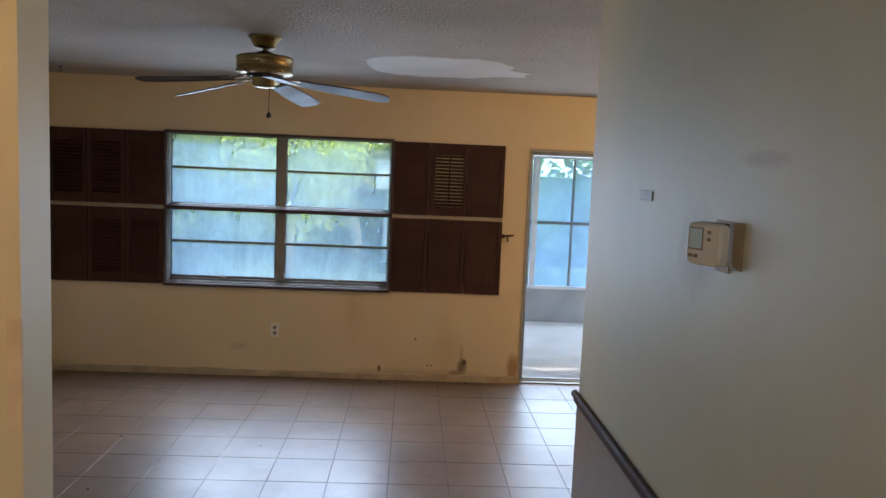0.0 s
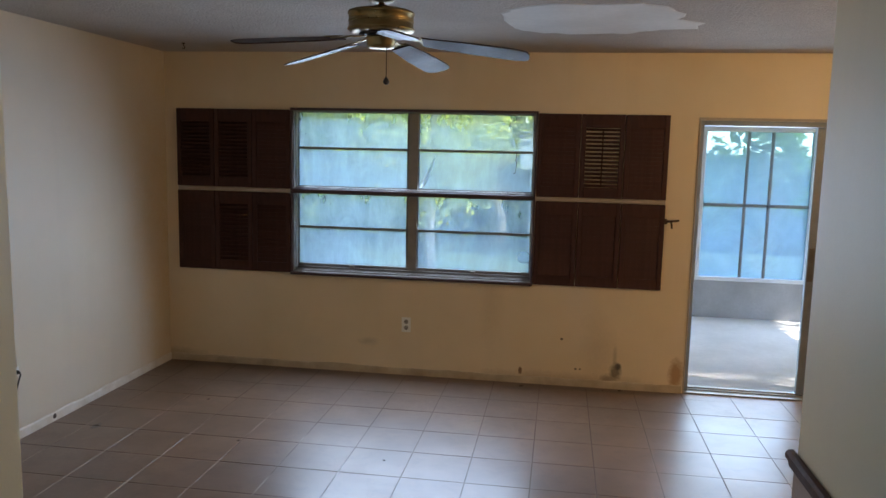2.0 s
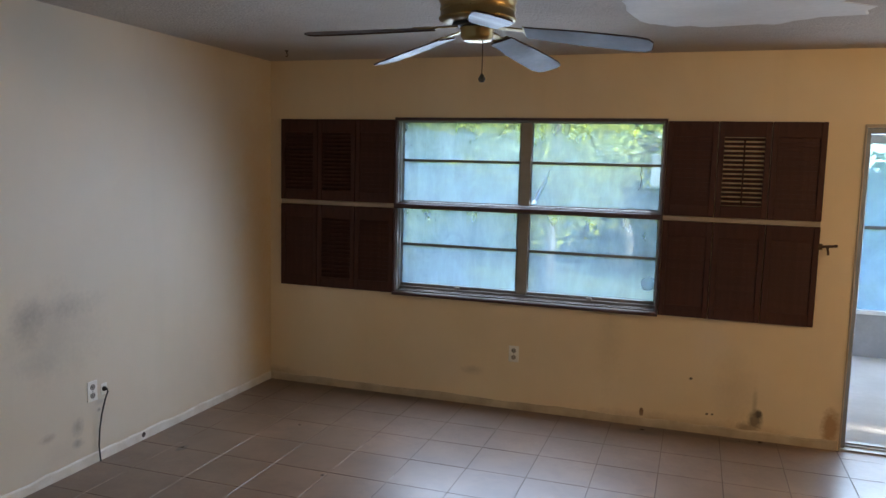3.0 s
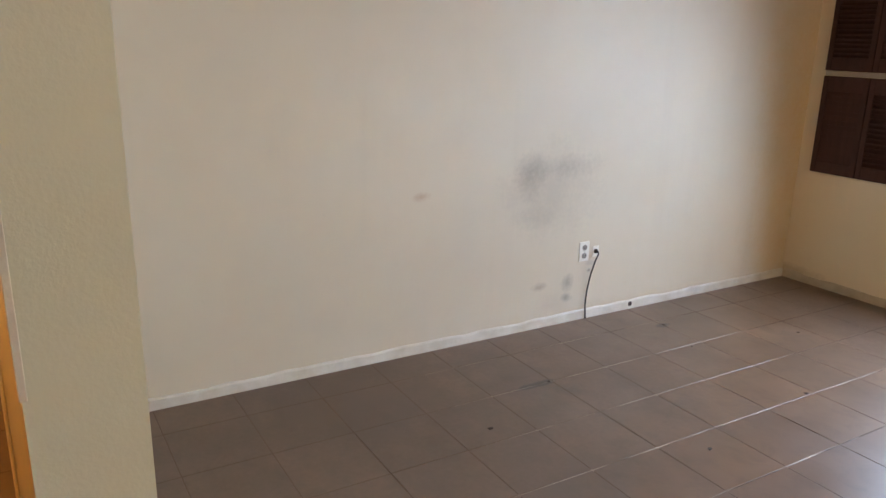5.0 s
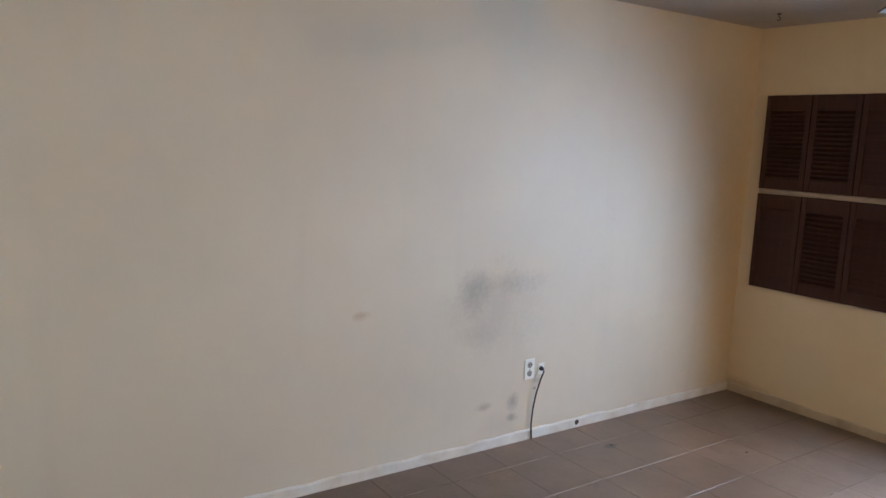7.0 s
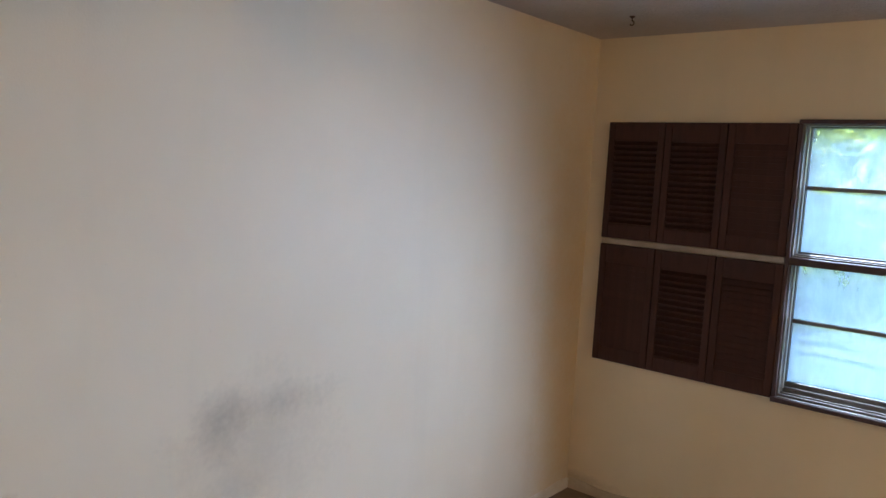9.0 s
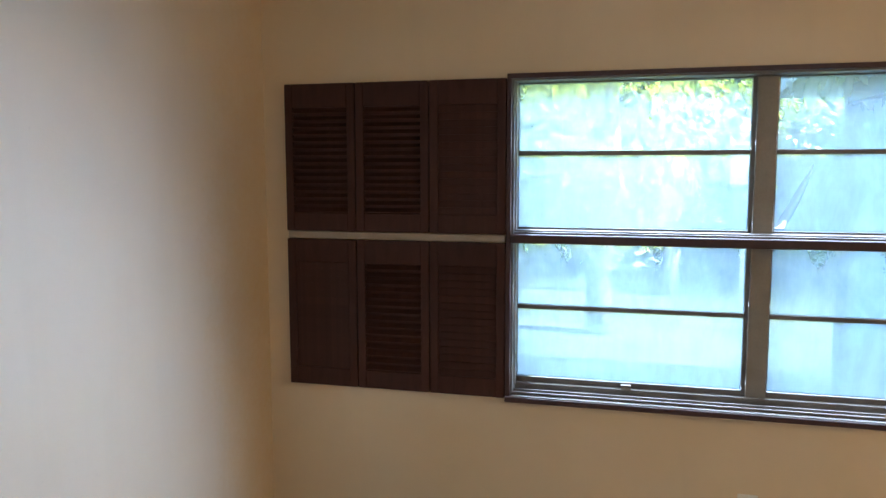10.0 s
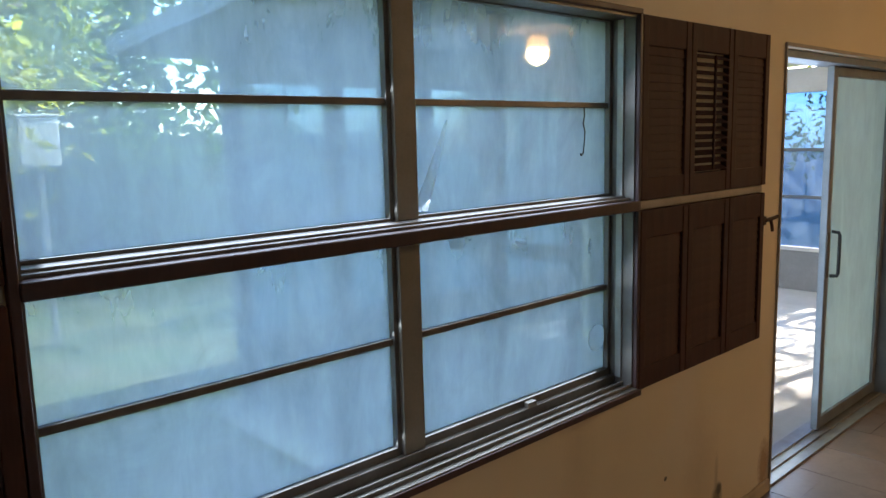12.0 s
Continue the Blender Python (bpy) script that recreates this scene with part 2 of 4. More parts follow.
def grout_material():
    """Grout filled with dirt nearly to the colour of the tile, with pale scraped stretches."""
    m = Mat("dirty_grout_with_pale_stretches")
    v = m.pos()
    c = m.mix(m.ramp(m.noise(v, 1.3, 3), 0.35, 0.65), (0.135, 0.085, 0.056), (0.075, 0.048, 0.034))
    split = m.n("ShaderNodeSeparateXYZ")
    m.link(v, split.inputs[0])
    across = m.math("FRACT", m.math("DIVIDE", m.math("SUBTRACT", split.outputs[0], TX - PITCH / 2), PITCH))
    lengthwise = m.math("COMPARE", across, 0.5, 0.025)
    worn = m.ramp(m.noise(m.pos((1.6, 0.8, 1)), 2.0, 3, 0.6), 0.44, 0.56)
    here = m.math("MULTIPLY", m.spot(v, (-2.2, 4.8, 0), (1.2, 1.4, 9), 0.3, 0.3, 2.0), 0.9)
    c = m.mix(m.math("MULTIPLY", m.math("MULTIPLY", worn, lengthwise), here), c, (0.50, 0.42, 0.34))
    c = m.mix(m.spot(v, (-2.6, 3.3, 0), (1.3, 1.0, 9), 0.4, 0.3, 6.0), c, (0.15, 0.095, 0.062))
    m.bump(m.noise(v, 60, 3), 0.3, 0.002)
    return m.done(c, 0.6)


MAT_GROUT = grout_material()


def dark_wood(name, a, b, rough, spec=0.5):
    m = Mat(name)
    v = m.pos((1, 1, 0.12), world=False)
    grain, fine = m.noise(v, 38, 5, 0.6, 0.8), m.noise(m.pos(world=False), 5, 3)
    c = m.mix(m.ramp(grain, 0.3, 0.7), a, b)
    c = m.mix(m.ramp(m.rand(), 0, 1, 0, 0.35), c, tuple(x * 0.7 for x in a))
    c = m.mix(m.ramp(fine, 0.55, 0.8, 0, 0.3), c, (b[0] * 1.6, b[1] * 1.5, b[2] * 1.4))
    m.bump(grain, 0.12, 0.002)
    return m.done(c, m.ramp(fine, 0.3, 0.7, rough - 0.08, rough + 0.12), 0.0, spec)


MAT_SHUTTER = dark_wood("dark_brown_shutter_wood", (0.042, 0.0155, 0.011), (0.070, 0.027, 0.019), 0.6, 0.3)
MAT_CASING = dark_wood("dark_brown_window_casing", (0.044, 0.019, 0.017), (0.075, 0.033, 0.027), 0.44)
MAT_BLADE = dark_wood("dark_walnut_fan_blade", (0.045, 0.026, 0.021), (0.075, 0.045, 0.036), 0.42, 0.15)
MAT_STRIP = plain("pale_wood_strip", (0.46, 0.39, 0.30), (0.36, 0.29, 0.21), 0.6)
MAT_WHITE = plain("chipped_white_paint", (0.74, 0.70, 0.62), (0.60, 0.53, 0.43), 0.5, 0, 9, 0.3)
MAT_DIRTY_BOARD = plain("grimy_cream_baseboard_paint", (0.60, 0.49, 0.34), (0.36, 0.27, 0.17), 0.55, 0, 5, 0.4)
MAT_PLASTIC = plain("yellowed_white_plastic", (0.86, 0.84, 0.78), (0.78, 0.75, 0.67), 0.35, 0, 12, 0.05)
MAT_CASE = plain("off_white_case_plastic", (0.88, 0.86, 0.83), (0.82, 0.80, 0.76), 0.4, 0, 12, 0.03)
MAT_BLACK = plain("black_rubber", (0.015, 0.014, 0.014), (0.03, 0.028, 0.026), 0.5, 0, 12, 0.1)
MAT_ALU = plain("dull_aluminium", (0.42, 0.40, 0.36), (0.30, 0.27, 0.23), 0.42, 0.75, 8, 0.1)
MAT_ALU_DARK = plain("weathered_bronze_aluminium", (0.20, 0.18, 0.155), (0.13, 0.11, 0.09), 0.45, 0.6, 8, 0.1)
MAT_TAN_ALU = plain("tan_painted_aluminium", (0.27, 0.24, 0.19), (0.20, 0.175, 0.135), 0.5, 0.2, 8, 0.1)
MAT_DOOR_ALU = plain("blue_grey_door_aluminium", (0.26, 0.28, 0.30), (0.19, 0.20, 0.22), 0.5, 0.3, 8, 0.1)
MAT_BRASS = plain("antique_brass", (0.36, 0.27, 0.125), (0.29, 0.21, 0.09), 0.33, 1.0, 3, 0.02)
MAT_BROWN_RAIL = dark_wood("dark_brown_chair_rail", (0.055, 0.030, 0.022), (0.10, 0.058, 0.04), 0.55, 0.15)
MAT_RUSTY = plain("rusty_iron", (0.10, 0.055, 0.03), (0.05, 0.03, 0.02), 0.7, 0.4, 30, 0.3)
MAT_CONCRETE = plain("stained_concrete", (0.52, 0.50, 0.47), (0.40, 0.38, 0.35), 0.8, 0, 1.6, 0.3)
MAT_PORCH_WHITE = plain("greyed_white_porch_paint", (0.46, 0.48, 0.51), (0.36, 0.38, 0.41), 0.55, 0, 3, 0.15)
MAT_PORCH_GREY = plain("grey_porch_metal", (0.30, 0.31, 0.33), (0.22, 0.23, 0.25), 0.5, 0, 6, 0.1)
MAT_KICK = plain("grey_kick_panel_paint", (0.21, 0.215, 0.23), (0.15, 0.155, 0.165), 0.6, 0, 3, 0.15)
MAT_PORCH_DARK = plain("dark_grey_window_bars", (0.105, 0.115, 0.13), (0.07, 0.08, 0.095), 0.5, 0, 6, 0.1)
MAT_PORCH_CEIL = plain("blue_grey_porch_ceiling", (0.50, 0.51, 0.52), (0.42, 0.43, 0.45), 0.7, 0, 2, 0.15)
MAT_GRASS = plain("dry_lawn_grass", (0.075, 0.11, 0.035), (0.14, 0.13, 0.06), 0.9, 0, 1.4, 0.8, dist=0.03)
MAT_BARK = plain("grey_brown_bark", (0.14, 0.11, 0.085), (0.07, 0.055, 0.045), 0.9, 0, 9, 0.9, (1, 1, 0.25), 0.02)
MAT_FENCE = plain("grey_fence_boards", (0.26, 0.24, 0.22), (0.17, 0.155, 0.14), 0.85, 0, 4, 0.4, (1, 1, 0.15))
MAT_LCD = plain("thermostat_display", (0.70, 0.90, 1.0), (0.66, 0.86, 0.96), 0.12, 0, 20, 0.0)
MAT_PATCH_TAN = plain("tan_old_paint", (0.40, 0.30, 0.17), (0.34, 0.25, 0.14), 0.6)
MAT_TAPE = plain("faded_beige_plate", (0.33, 0.29, 0.23), (0.28, 0.24, 0.19), 0.5)
MAT_SOCKET = plain("grimy_grey_socket", (0.34, 0.31, 0.27), (0.26, 0.235, 0.20), 0.5)
MAT_DEBRIS = plain("dark_debris", (0.05, 0.035, 0.03), (0.09, 0.06, 0.045), 0.8, 0, 30)


def leaf_material(name, a, b, glow):
    m = Mat(name)
    c = m.mix(m.island(), a, b)
    m.put(m.p.inputs["Base Color"], c)
    m.p.inputs["Roughness"].default_value = 0.55
    tr = m.n("ShaderNodeBsdfTranslucent")
    m.put(tr.inputs[0], m.mix(m.island(), glow, tuple(x * 0.6 for x in glow)))
    mx = m.n("ShaderNodeMixShader")
    mx.inputs[0].default_value = 0.5
    m.link(m.p.outputs[0], mx.inputs[1])
    m.link(tr.outputs[0], mx.inputs[2])
    m.link(mx.outputs[0], m.out.inputs[0])
    return m.m


MAT_LEAF = leaf_material("green_leaves", (0.075, 0.14, 0.04), (0.20, 0.22, 0.04), (0.50, 0.55, 0.08))
MAT_LEAF_YELLOW = leaf_material("yellow_green_leaves", (0.14, 0.19, 0.04), (0.30, 0.28, 0.04), (0.70, 0.66, 0.08))
MAT_LEAF_DARK = leaf_material("dark_green_leaves", (0.04, 0.095, 0.045), (0.09, 0.14, 0.045), (0.18, 0.30, 0.08))


def dirty_glass(name, tint, film, contrast, haze, drips=0.0, sash=None, grain=(5.0, 5.0, 1.7)):
    """A clear pane with a thin gloss under a scattering film of dried dirt.
    drips: amount of short run marks; sash: (foot, height) of sashes whose lower parts are the dirtier."""
    m = Mat(name)
    s = m.noise(m.pos(grain), 1.6, 5, 0.62, 0.7)
    blot = m.noise(m.pos((2, 2, 2)), 1.9, 4)
    dirt = m.math("ADD", m.math("MULTIPLY", s, 0.55), m.math("MULTIPLY", blot, 0.45))
    fac = m.ramp(dirt, 0.34, 0.68, film - contrast, film + contrast)
    if drips:
        run = m.noise(m.pos((24, 24, 7.0)), 1.0, 3, 0.6, 0.6)
        fac = m.math("ADD", fac, m.ramp(run, 0.45, 0.75, 0.0, drips))
        run = m.noise(m.pos((17, 17, 4.0), (3, 3, 3)), 1.0, 4, 0.6, 0.8)
        fac = m.math("SUBTRACT", fac, m.ramp(run, 0.42, 0.75, 0.0, drips))
    if sash:
        split = m.n("ShaderNodeSeparateXYZ")
        m.link(m.pos(), split.inputs[0])
        up = m.math("FRACT", m.math("DIVIDE", m.math("SUBTRACT", split.outputs[2], sash[0]), sash[1]))
        fac = m.math("ADD", fac, m.ramp(up, 0.0, 0.85, 0.13, -0.08))
    fac = m.math("MINIMUM", m.math("MAXIMUM", fac, 0.03), 0.97)
    tp, tl = m.n("ShaderNodeBsdfTransparent"), m.n("ShaderNodeBsdfTranslucent")
    m.put(tp.inputs[0], tint)
    m.put(tl.inputs[0], m.mix(blot, haze, tuple(x * 0.88 for x in haze)))
    mx = m.n("ShaderNodeMixShader")
    m.put(mx.inputs[0], fac)
    m.link(tp.outputs[0], mx.inputs[1])
    m.link(tl.outputs[0], mx.inputs[2])
    gl = m.n("ShaderNodeBsdfGlossy")
    gl.inputs["Roughness"].default_value = 0.03
    facing = m.n("ShaderNodeLayerWeight")
    facing.inputs[0].default_value = 0.5
    mg = m.n("ShaderNodeMixShader")
    m.put(mg.inputs[0], m.math("ADD", m.math("MULTIPLY", m.math("POWER", facing.outputs["Facing"], 5.0), 0.9), 0.06))
    m.link(mx.outputs[0], mg.inputs[1])
    m.link(gl.outputs[0], mg.inputs[2])
    m.link(mg.outputs[0], m.out.inputs[0])
    return m.m


MAT_GLASS = dirty_glass("dirty_window_glass", (0.78, 0.91, 0.98), 0.38, 0.10, (0.80, 0.91, 1.0), 0.04, (0.80, 0.62), (4.0, 4.0, 2.2))
MAT_DOOR_GLASS = dirty_glass("hazy_door_glass", (0.66, 0.74, 0.70), 0.70, 0.12, (0.55, 0.60, 0.54))
MAT_PORCH_GLASS = dirty_glass("hazy_porch_vinyl", (0.66, 0.84, 1.0), 0.36, 0.07, (0.62, 0.80, 1.0), 0.0, None, (1.5, 1.5, 1.5))
MAT_PORCH_CLEAR = dirty_glass("tinted_porch_vinyl", (0.15, 0.28, 0.52), 0.06, 0.04, (0.3, 0.4, 0.5))


def screen_mesh():
    m = Mat("grey_insect_screen")
    tp, df = m.n("ShaderNodeBsdfTransparent"), m.n("ShaderNodeBsdfDiffuse")
    tp.inputs[0].default_value = (0.86, 0.88, 0.9, 1)
    df.inputs[0].default_value = (0.30, 0.32, 0.34, 1)
    mx = m.n("ShaderNodeMixShader")
    mx.inputs[0].default_value = 0.22
    m.link(tp.outputs[0], mx.inputs[1])
    m.link(df.outputs[0], mx.inputs[2])
    m.link(mx.outputs[0], m.out.inputs[0])
    return m.m


MAT_SCREEN = screen_mesh()


def sheer(name, colour, part_clear):
    m = Mat(name)
    tl, tp, mx = m.n("ShaderNodeBsdfTranslucent"), m.n("ShaderNodeBsdfTransparent"), m.n("ShaderNodeMixShader")
    m.put(tl.inputs[0], m.mix(m.noise(m.pos(), 40, 3), colour, tuple(x * 0.8 for x in colour)))
    mx.inputs[0].default_value = part_clear
    m.link(tl.outputs[0], mx.inputs[1])
    m.link(tp.outputs[0], mx.inputs[2])
    m.link(mx.outputs[0], m.out.inputs[0])
    return m.m


MAT_FILM = sheer("grey_plastic_film", (0.88, 0.92, 0.94), 0.5)
# for the disc that imitates a bright sun spot
MAT_SUN_SPOT = sheer("white_translucent_disc", (0.95, 0.96, 0.97), 0.0)


def glow(name, colour, strength):
    m = Mat(name)
    m.p.inputs["Emission Color"].default_value = (*colour, 1)
    m.p.inputs["Emission Strength"].default_value = strength
    return m.done((0.8, 0.75, 0.65), 0.4)


MAT_BULB = glow("warm_lamp_globe", (1.0, 0.42, 0.08), 1.6)

# ---- mesh helpers ----


def finish(name, bm, mat, bevel=0.0, smooth=False):
    if bevel:
        bmesh.ops.bevel(bm, geom=bm.edges[:], offset=bevel, segments=2, profile=0.5, affect="EDGES", clamp_overlap=True)
    bmesh.ops.recalc_face_normals(bm, faces=bm.faces[:])
    me = bpy.data.meshes.new(name)
    bm.to_mesh(me)
    bm.free()
    if smooth:
        for p in me.polygons:
            p.use_smooth = True
    if mat:
        me.materials.append(mat)
    return me


def part(name, bm, mat, parent, label="", bevel=0.0, smooth=False):
    """Links a bmesh (or a mesh made before) as one mesh object under its thing."""
    me = bm if isinstance(bm, bpy.types.Mesh) else finish(name, bm, mat, bevel, smooth)
    ob = new(name, me)
    ob.parent = parent
    return tagged(ob, label)


def thing(name, m, label, category, group="", kind=""):
    ob = new(name)
    ob.empty_display_size = 0.1
    ob.matrix_world = m if isinstance(m, Matrix) else Matrix.Translation(m)
    return tagged(ob, label, category, group, kind)


def solid(name, bm, mat, label, category="", kind="structure", bevel=0.0, smooth=False, group=""):
    return tagged(new(name, finish(name, bm, mat, bevel, smooth)), label, category, group, kind)


def box(bm, x0, x1, y0, y1, z0, z1):
    vs = [bm.verts.new((x, y, z)) for z in (z0, z1) for y in (y0, y1) for x in (x0, x1)]
    for f in ((0, 2, 3, 1), (4, 5, 7, 6), (0, 1, 5, 4), (1, 3, 7, 5), (3, 2, 6, 7), (2, 0, 4, 6)):
        bm.faces.new([vs[i] for i in f])
    return vs


def boxes(*dims):
    bm = bmesh.new()
    for d in dims:
        box(bm, *d)
    return bm


def lathe(profile, segs=32):
    """A turned body round z from (radius, height) pairs."""
    bm = bmesh.new()
    rings = []
    for r, z in profile:
        rings.append([bm.verts.new((r * math.cos(2 * math.pi * i / segs), r * math.sin(2 * math.pi * i / segs), z)) for i in range(segs)])
    for a, b in zip(rings, rings[1:]):
        for i in range(segs):
            bm.faces.new((a[i], a[(i + 1) % segs], b[(i + 1) % segs], b[i]))
    bm.faces.new(rings[0][::-1])
    bm.faces.new(rings[-1])
    return bm


def tube(points, r, segs=8):
    """A round bar through points."""
    bm = bmesh.new()
    pts = [Vector(p) for p in points]
    rings = []
    for i, p in enumerate(pts):
        d = (pts[min(i + 1, len(pts) - 1)] - pts[max(i - 1, 0)]).normalized()
        side = d.orthogonal().normalized() if not rings else (last - d * last.dot(d)).normalized()
        last = side
        up = d.cross(side)
        rings.append([bm.verts.new(p + (side * math.cos(a) + up * math.sin(a)) * r) for a in (2 * math.pi * k / segs for k in range(segs))])
    for a, b in zip(rings, rings[1:]):
        for k in range(segs):
            bm.faces.new((a[k], a[(k + 1) % segs], b[(k + 1) % segs], b[k]))
    bm.faces.new(rings[0][::-1])
    bm.faces.new(rings[-1])
    return bm


# ---- plan ----
WEST, NORTH, EAST, SOUTH, HIGH = -3.15, 7.0, 3.4, -1.6, 2.445
HALL_X, HALL_END = 0.545, 3.35
STUB_X, STUB_S, STUB_N = -0.918, 2.33, 2.466
HALL_WEST = -5.28
WIN = (-2.102, -0.262, 0.775, 2.012)
DOOR = (0.885, 2.62, 0.0, 1.985)

# north wall with its two openings
bm = boxes((WEST - 0.12, WIN[0], NORTH, 7.2, 0, HIGH), (WIN[0], WIN[1], NORTH, 7.2, 0, WIN[2]), (WIN[0], WIN[1], NORTH, 7.2, WIN[3], HIGH),
           (WIN[1], DOOR[0], NORTH, 7.2, 0, HIGH), (DOOR[0], DOOR[1], NORTH, 7.2, DOOR[3], HIGH), (DOOR[1], EAST + 0.12, NORTH, 7.2, 0, HIGH))
solid("wall_north", bm, MAT_NORTH, "cream painted wall stained with mould and rust near the floor", "wall")
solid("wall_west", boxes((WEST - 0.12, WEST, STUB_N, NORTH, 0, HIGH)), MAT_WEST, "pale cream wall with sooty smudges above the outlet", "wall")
solid("wall_stub", boxes((WEST - 0.12, STUB_X, STUB_S, STUB_N, 0, HIGH)), MAT_STUB, "cream partition wall beside the hall opening", "wall")
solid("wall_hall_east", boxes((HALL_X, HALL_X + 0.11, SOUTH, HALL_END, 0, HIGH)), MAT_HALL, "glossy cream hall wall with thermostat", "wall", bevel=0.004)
solid("wall_east", boxes((EAST, EAST + 0.12, SOUTH, NORTH, 0, HIGH)), MAT_INNER, "cream painted wall", "wall")
solid("wall_south", boxes((HALL_WEST - 0.12, EAST + 0.12, SOUTH - 0.12, SOUTH, 0, HIGH)), MAT_INNER, "cream painted wall", "wall")
solid("wall_hall_west", boxes((HALL_WEST - 0.12, HALL_WEST, SOUTH, STUB_N, 0, HIGH)), MAT_INNER, "cream wall in warm lamplight", "wall")
solid("wall_hall_north", boxes((HALL_WEST, WEST - 0.12, STUB_S, STUB_N, 0, HIGH)), MAT_INNER, "cream wall in warm lamplight", "wall")
# unseen wall, added to keep the hall lamp off the east hall wall
solid("wall_hall_inner", boxes((-1.35, -1.25, SOUTH, 1.75, 0, HIGH)), MAT_INNER, "cream painted wall", "wall")
solid("ceiling", boxes((WEST - 0.12, EAST + 0.12, SOUTH - 0.12, 7.2, HIGH, HIGH + 0.1), (HALL_WEST - 0.12, WEST - 0.12, SOUTH - 0.12, STUB_N, HIGH, HIGH + 0.1)), MAT_CEILING, "off-white popcorn textured ceiling, browner in the north-west corner", "ceiling")
solid("floor", boxes((WEST - 0.12, EAST + 0.12, SOUTH - 0.12, 7.2, -0.12, -0.0014), (HALL_WEST - 0.12, WEST - 0.12, SOUTH - 0.12, STUB_N, -0.12, -0.0014)), MAT_GROUT, "worn brown ceramic tile floor with pale grout", "floor")


def ceiling_patch():
    bm = bmesh.new()
    rnd = random.Random(4)
    ring = []
    for i in range(40):
        a = 2 * math.pi * i / 40
        rx, ry = 0.47, 0.47
        x = 0.05 + rx * math.copysign(abs(math.cos(a)) ** 0.7, math.cos(a)) + rnd.uniform(-0.025, 0.025) + (0.16 if abs(a - 0.3) < 0.25 else 0)
        y = 5.66 + ry * math.copysign(abs(math.sin(a)) ** 0.7, math.sin(a)) + rnd.uniform(-0.03, 0.03)
        ring.append((x, y))
    top = [bm.verts.new((x, y, HIGH + 0.002)) for x, y in ring]
    low = [bm.verts.new((0.05 + (x - 0.05) * 0.97, 5.66 + (y - 5.66) * 0.97, HIGH - 0.004)) for x, y in ring]
    for i in range(40):
        bm.faces.new((top[i], top[(i + 1) % 40], low[(i + 1) % 40], low[i]))
    bm.faces.new(low)
    solid("ceiling_patch", bm, MAT_PATCH, "smooth pale plaster repair patch on the popcorn ceiling", "ceiling")


ceiling_patch()


def skirting(name, x0, x1, y0, y1, h=0.055, seed=1, mat=None, label="narrow chipped white baseboard with dirt along it"):
    """A low chipped board with an uneven top edge."""
    bm = bmesh.new()
    rnd = random.Random(seed)
    along_x = (x1 - x0) > (y1 - y0)
    n = max(2, int((x1 - x0 if along_x else y1 - y0) / 0.09))
    rings = []
    for i in range(n + 1):
        f = i / n
        hh = h + rnd.uniform(-0.007, 0.005)
        if along_x:
            x = x0 + (x1 - x0) * f
            pts = [(x, y0, 0), (x, y0, hh - 0.008), (x, y0 + 0.005, hh), (x, y1, hh), (x, y1, 0)]
        else:
            y = y0 + (y1 - y0) * f
            pts = [(x1, y, 0), (x1, y, hh - 0.008), (x1 - 0.005, y, hh), (x0, y, hh), (x0, y, 0)]
        rings.append([bm.verts.new(p) for p in pts])
    for a, b in zip(rings, rings[1:]):
        for k in range(5):
            bm.faces.new((a[k], a[(k + 1) % 5], b[(k + 1) % 5], b[k]))
    bm.faces.new(rings[0])
    bm.faces.new(rings[-1][::-1])
    solid(name, bm, mat or MAT_WHITE, label, "baseboard")


skirting("baseboard_north", WEST + 0.012, DOOR[0] - 0.02, NORTH - 0.012, NORTH, seed=2, mat=MAT_DIRTY_BOARD, label="narrow grimy cream baseboard stained brown")
skirting("baseboard_west", WEST, WEST + 0.012, STUB_N, NORTH - 0.012, seed=3)
skirting("baseboard_hall", HALL_WEST, HALL_WEST + 0.012, SOUTH, STUB_S, 0.08, seed=5)

# hall wall: brown lower paint, chair rail with a turned-down nose
solid("wainscot", boxes((HALL_X - 0.004, HALL_X + 0.06, SOUTH, HALL_END + 0.004, 0, 0.96)), MAT_WAINSCOT, "brown painted lower wall below the chair rail", "wall")
bm = bmesh.new()
prof = [(0.0, 0.955), (-0.008, 0.958), (-0.011, 0.972), (-0.019, 0.982), (-0.019, 0.994), (-0.012, 1.001), (0.0, 1.003)]
rings = []
for y in (SOUTH, HALL_END + 0.02):
    rings.append([bm.verts.new((HALL_X - 0.004 + dx, y, z)) for dx, z in prof])
for k in range(len(prof)):
    bm.faces.new((rings[0][k], rings[0][(k + 1) % len(prof)], rings[1][(k + 1) % len(prof)], rings[1][k]))
bm.faces.new(rings[0])
bm.faces.new(rings[1][::-1])
solid("chair_rail", bm, MAT_BROWN_RAIL, "dark brown moulded chair rail along the hall wall", "trim")
solid("hall_casing", boxes((-2.72, -2.55, 2.262, STUB_S, 0, HIGH), (-2.74, -2.545, 2.252, 2.262, 0, 2.1)), MAT_INNER, "cream painted door casing in the lamplit hall", "trim", bevel=0.003)

# ---- window ----


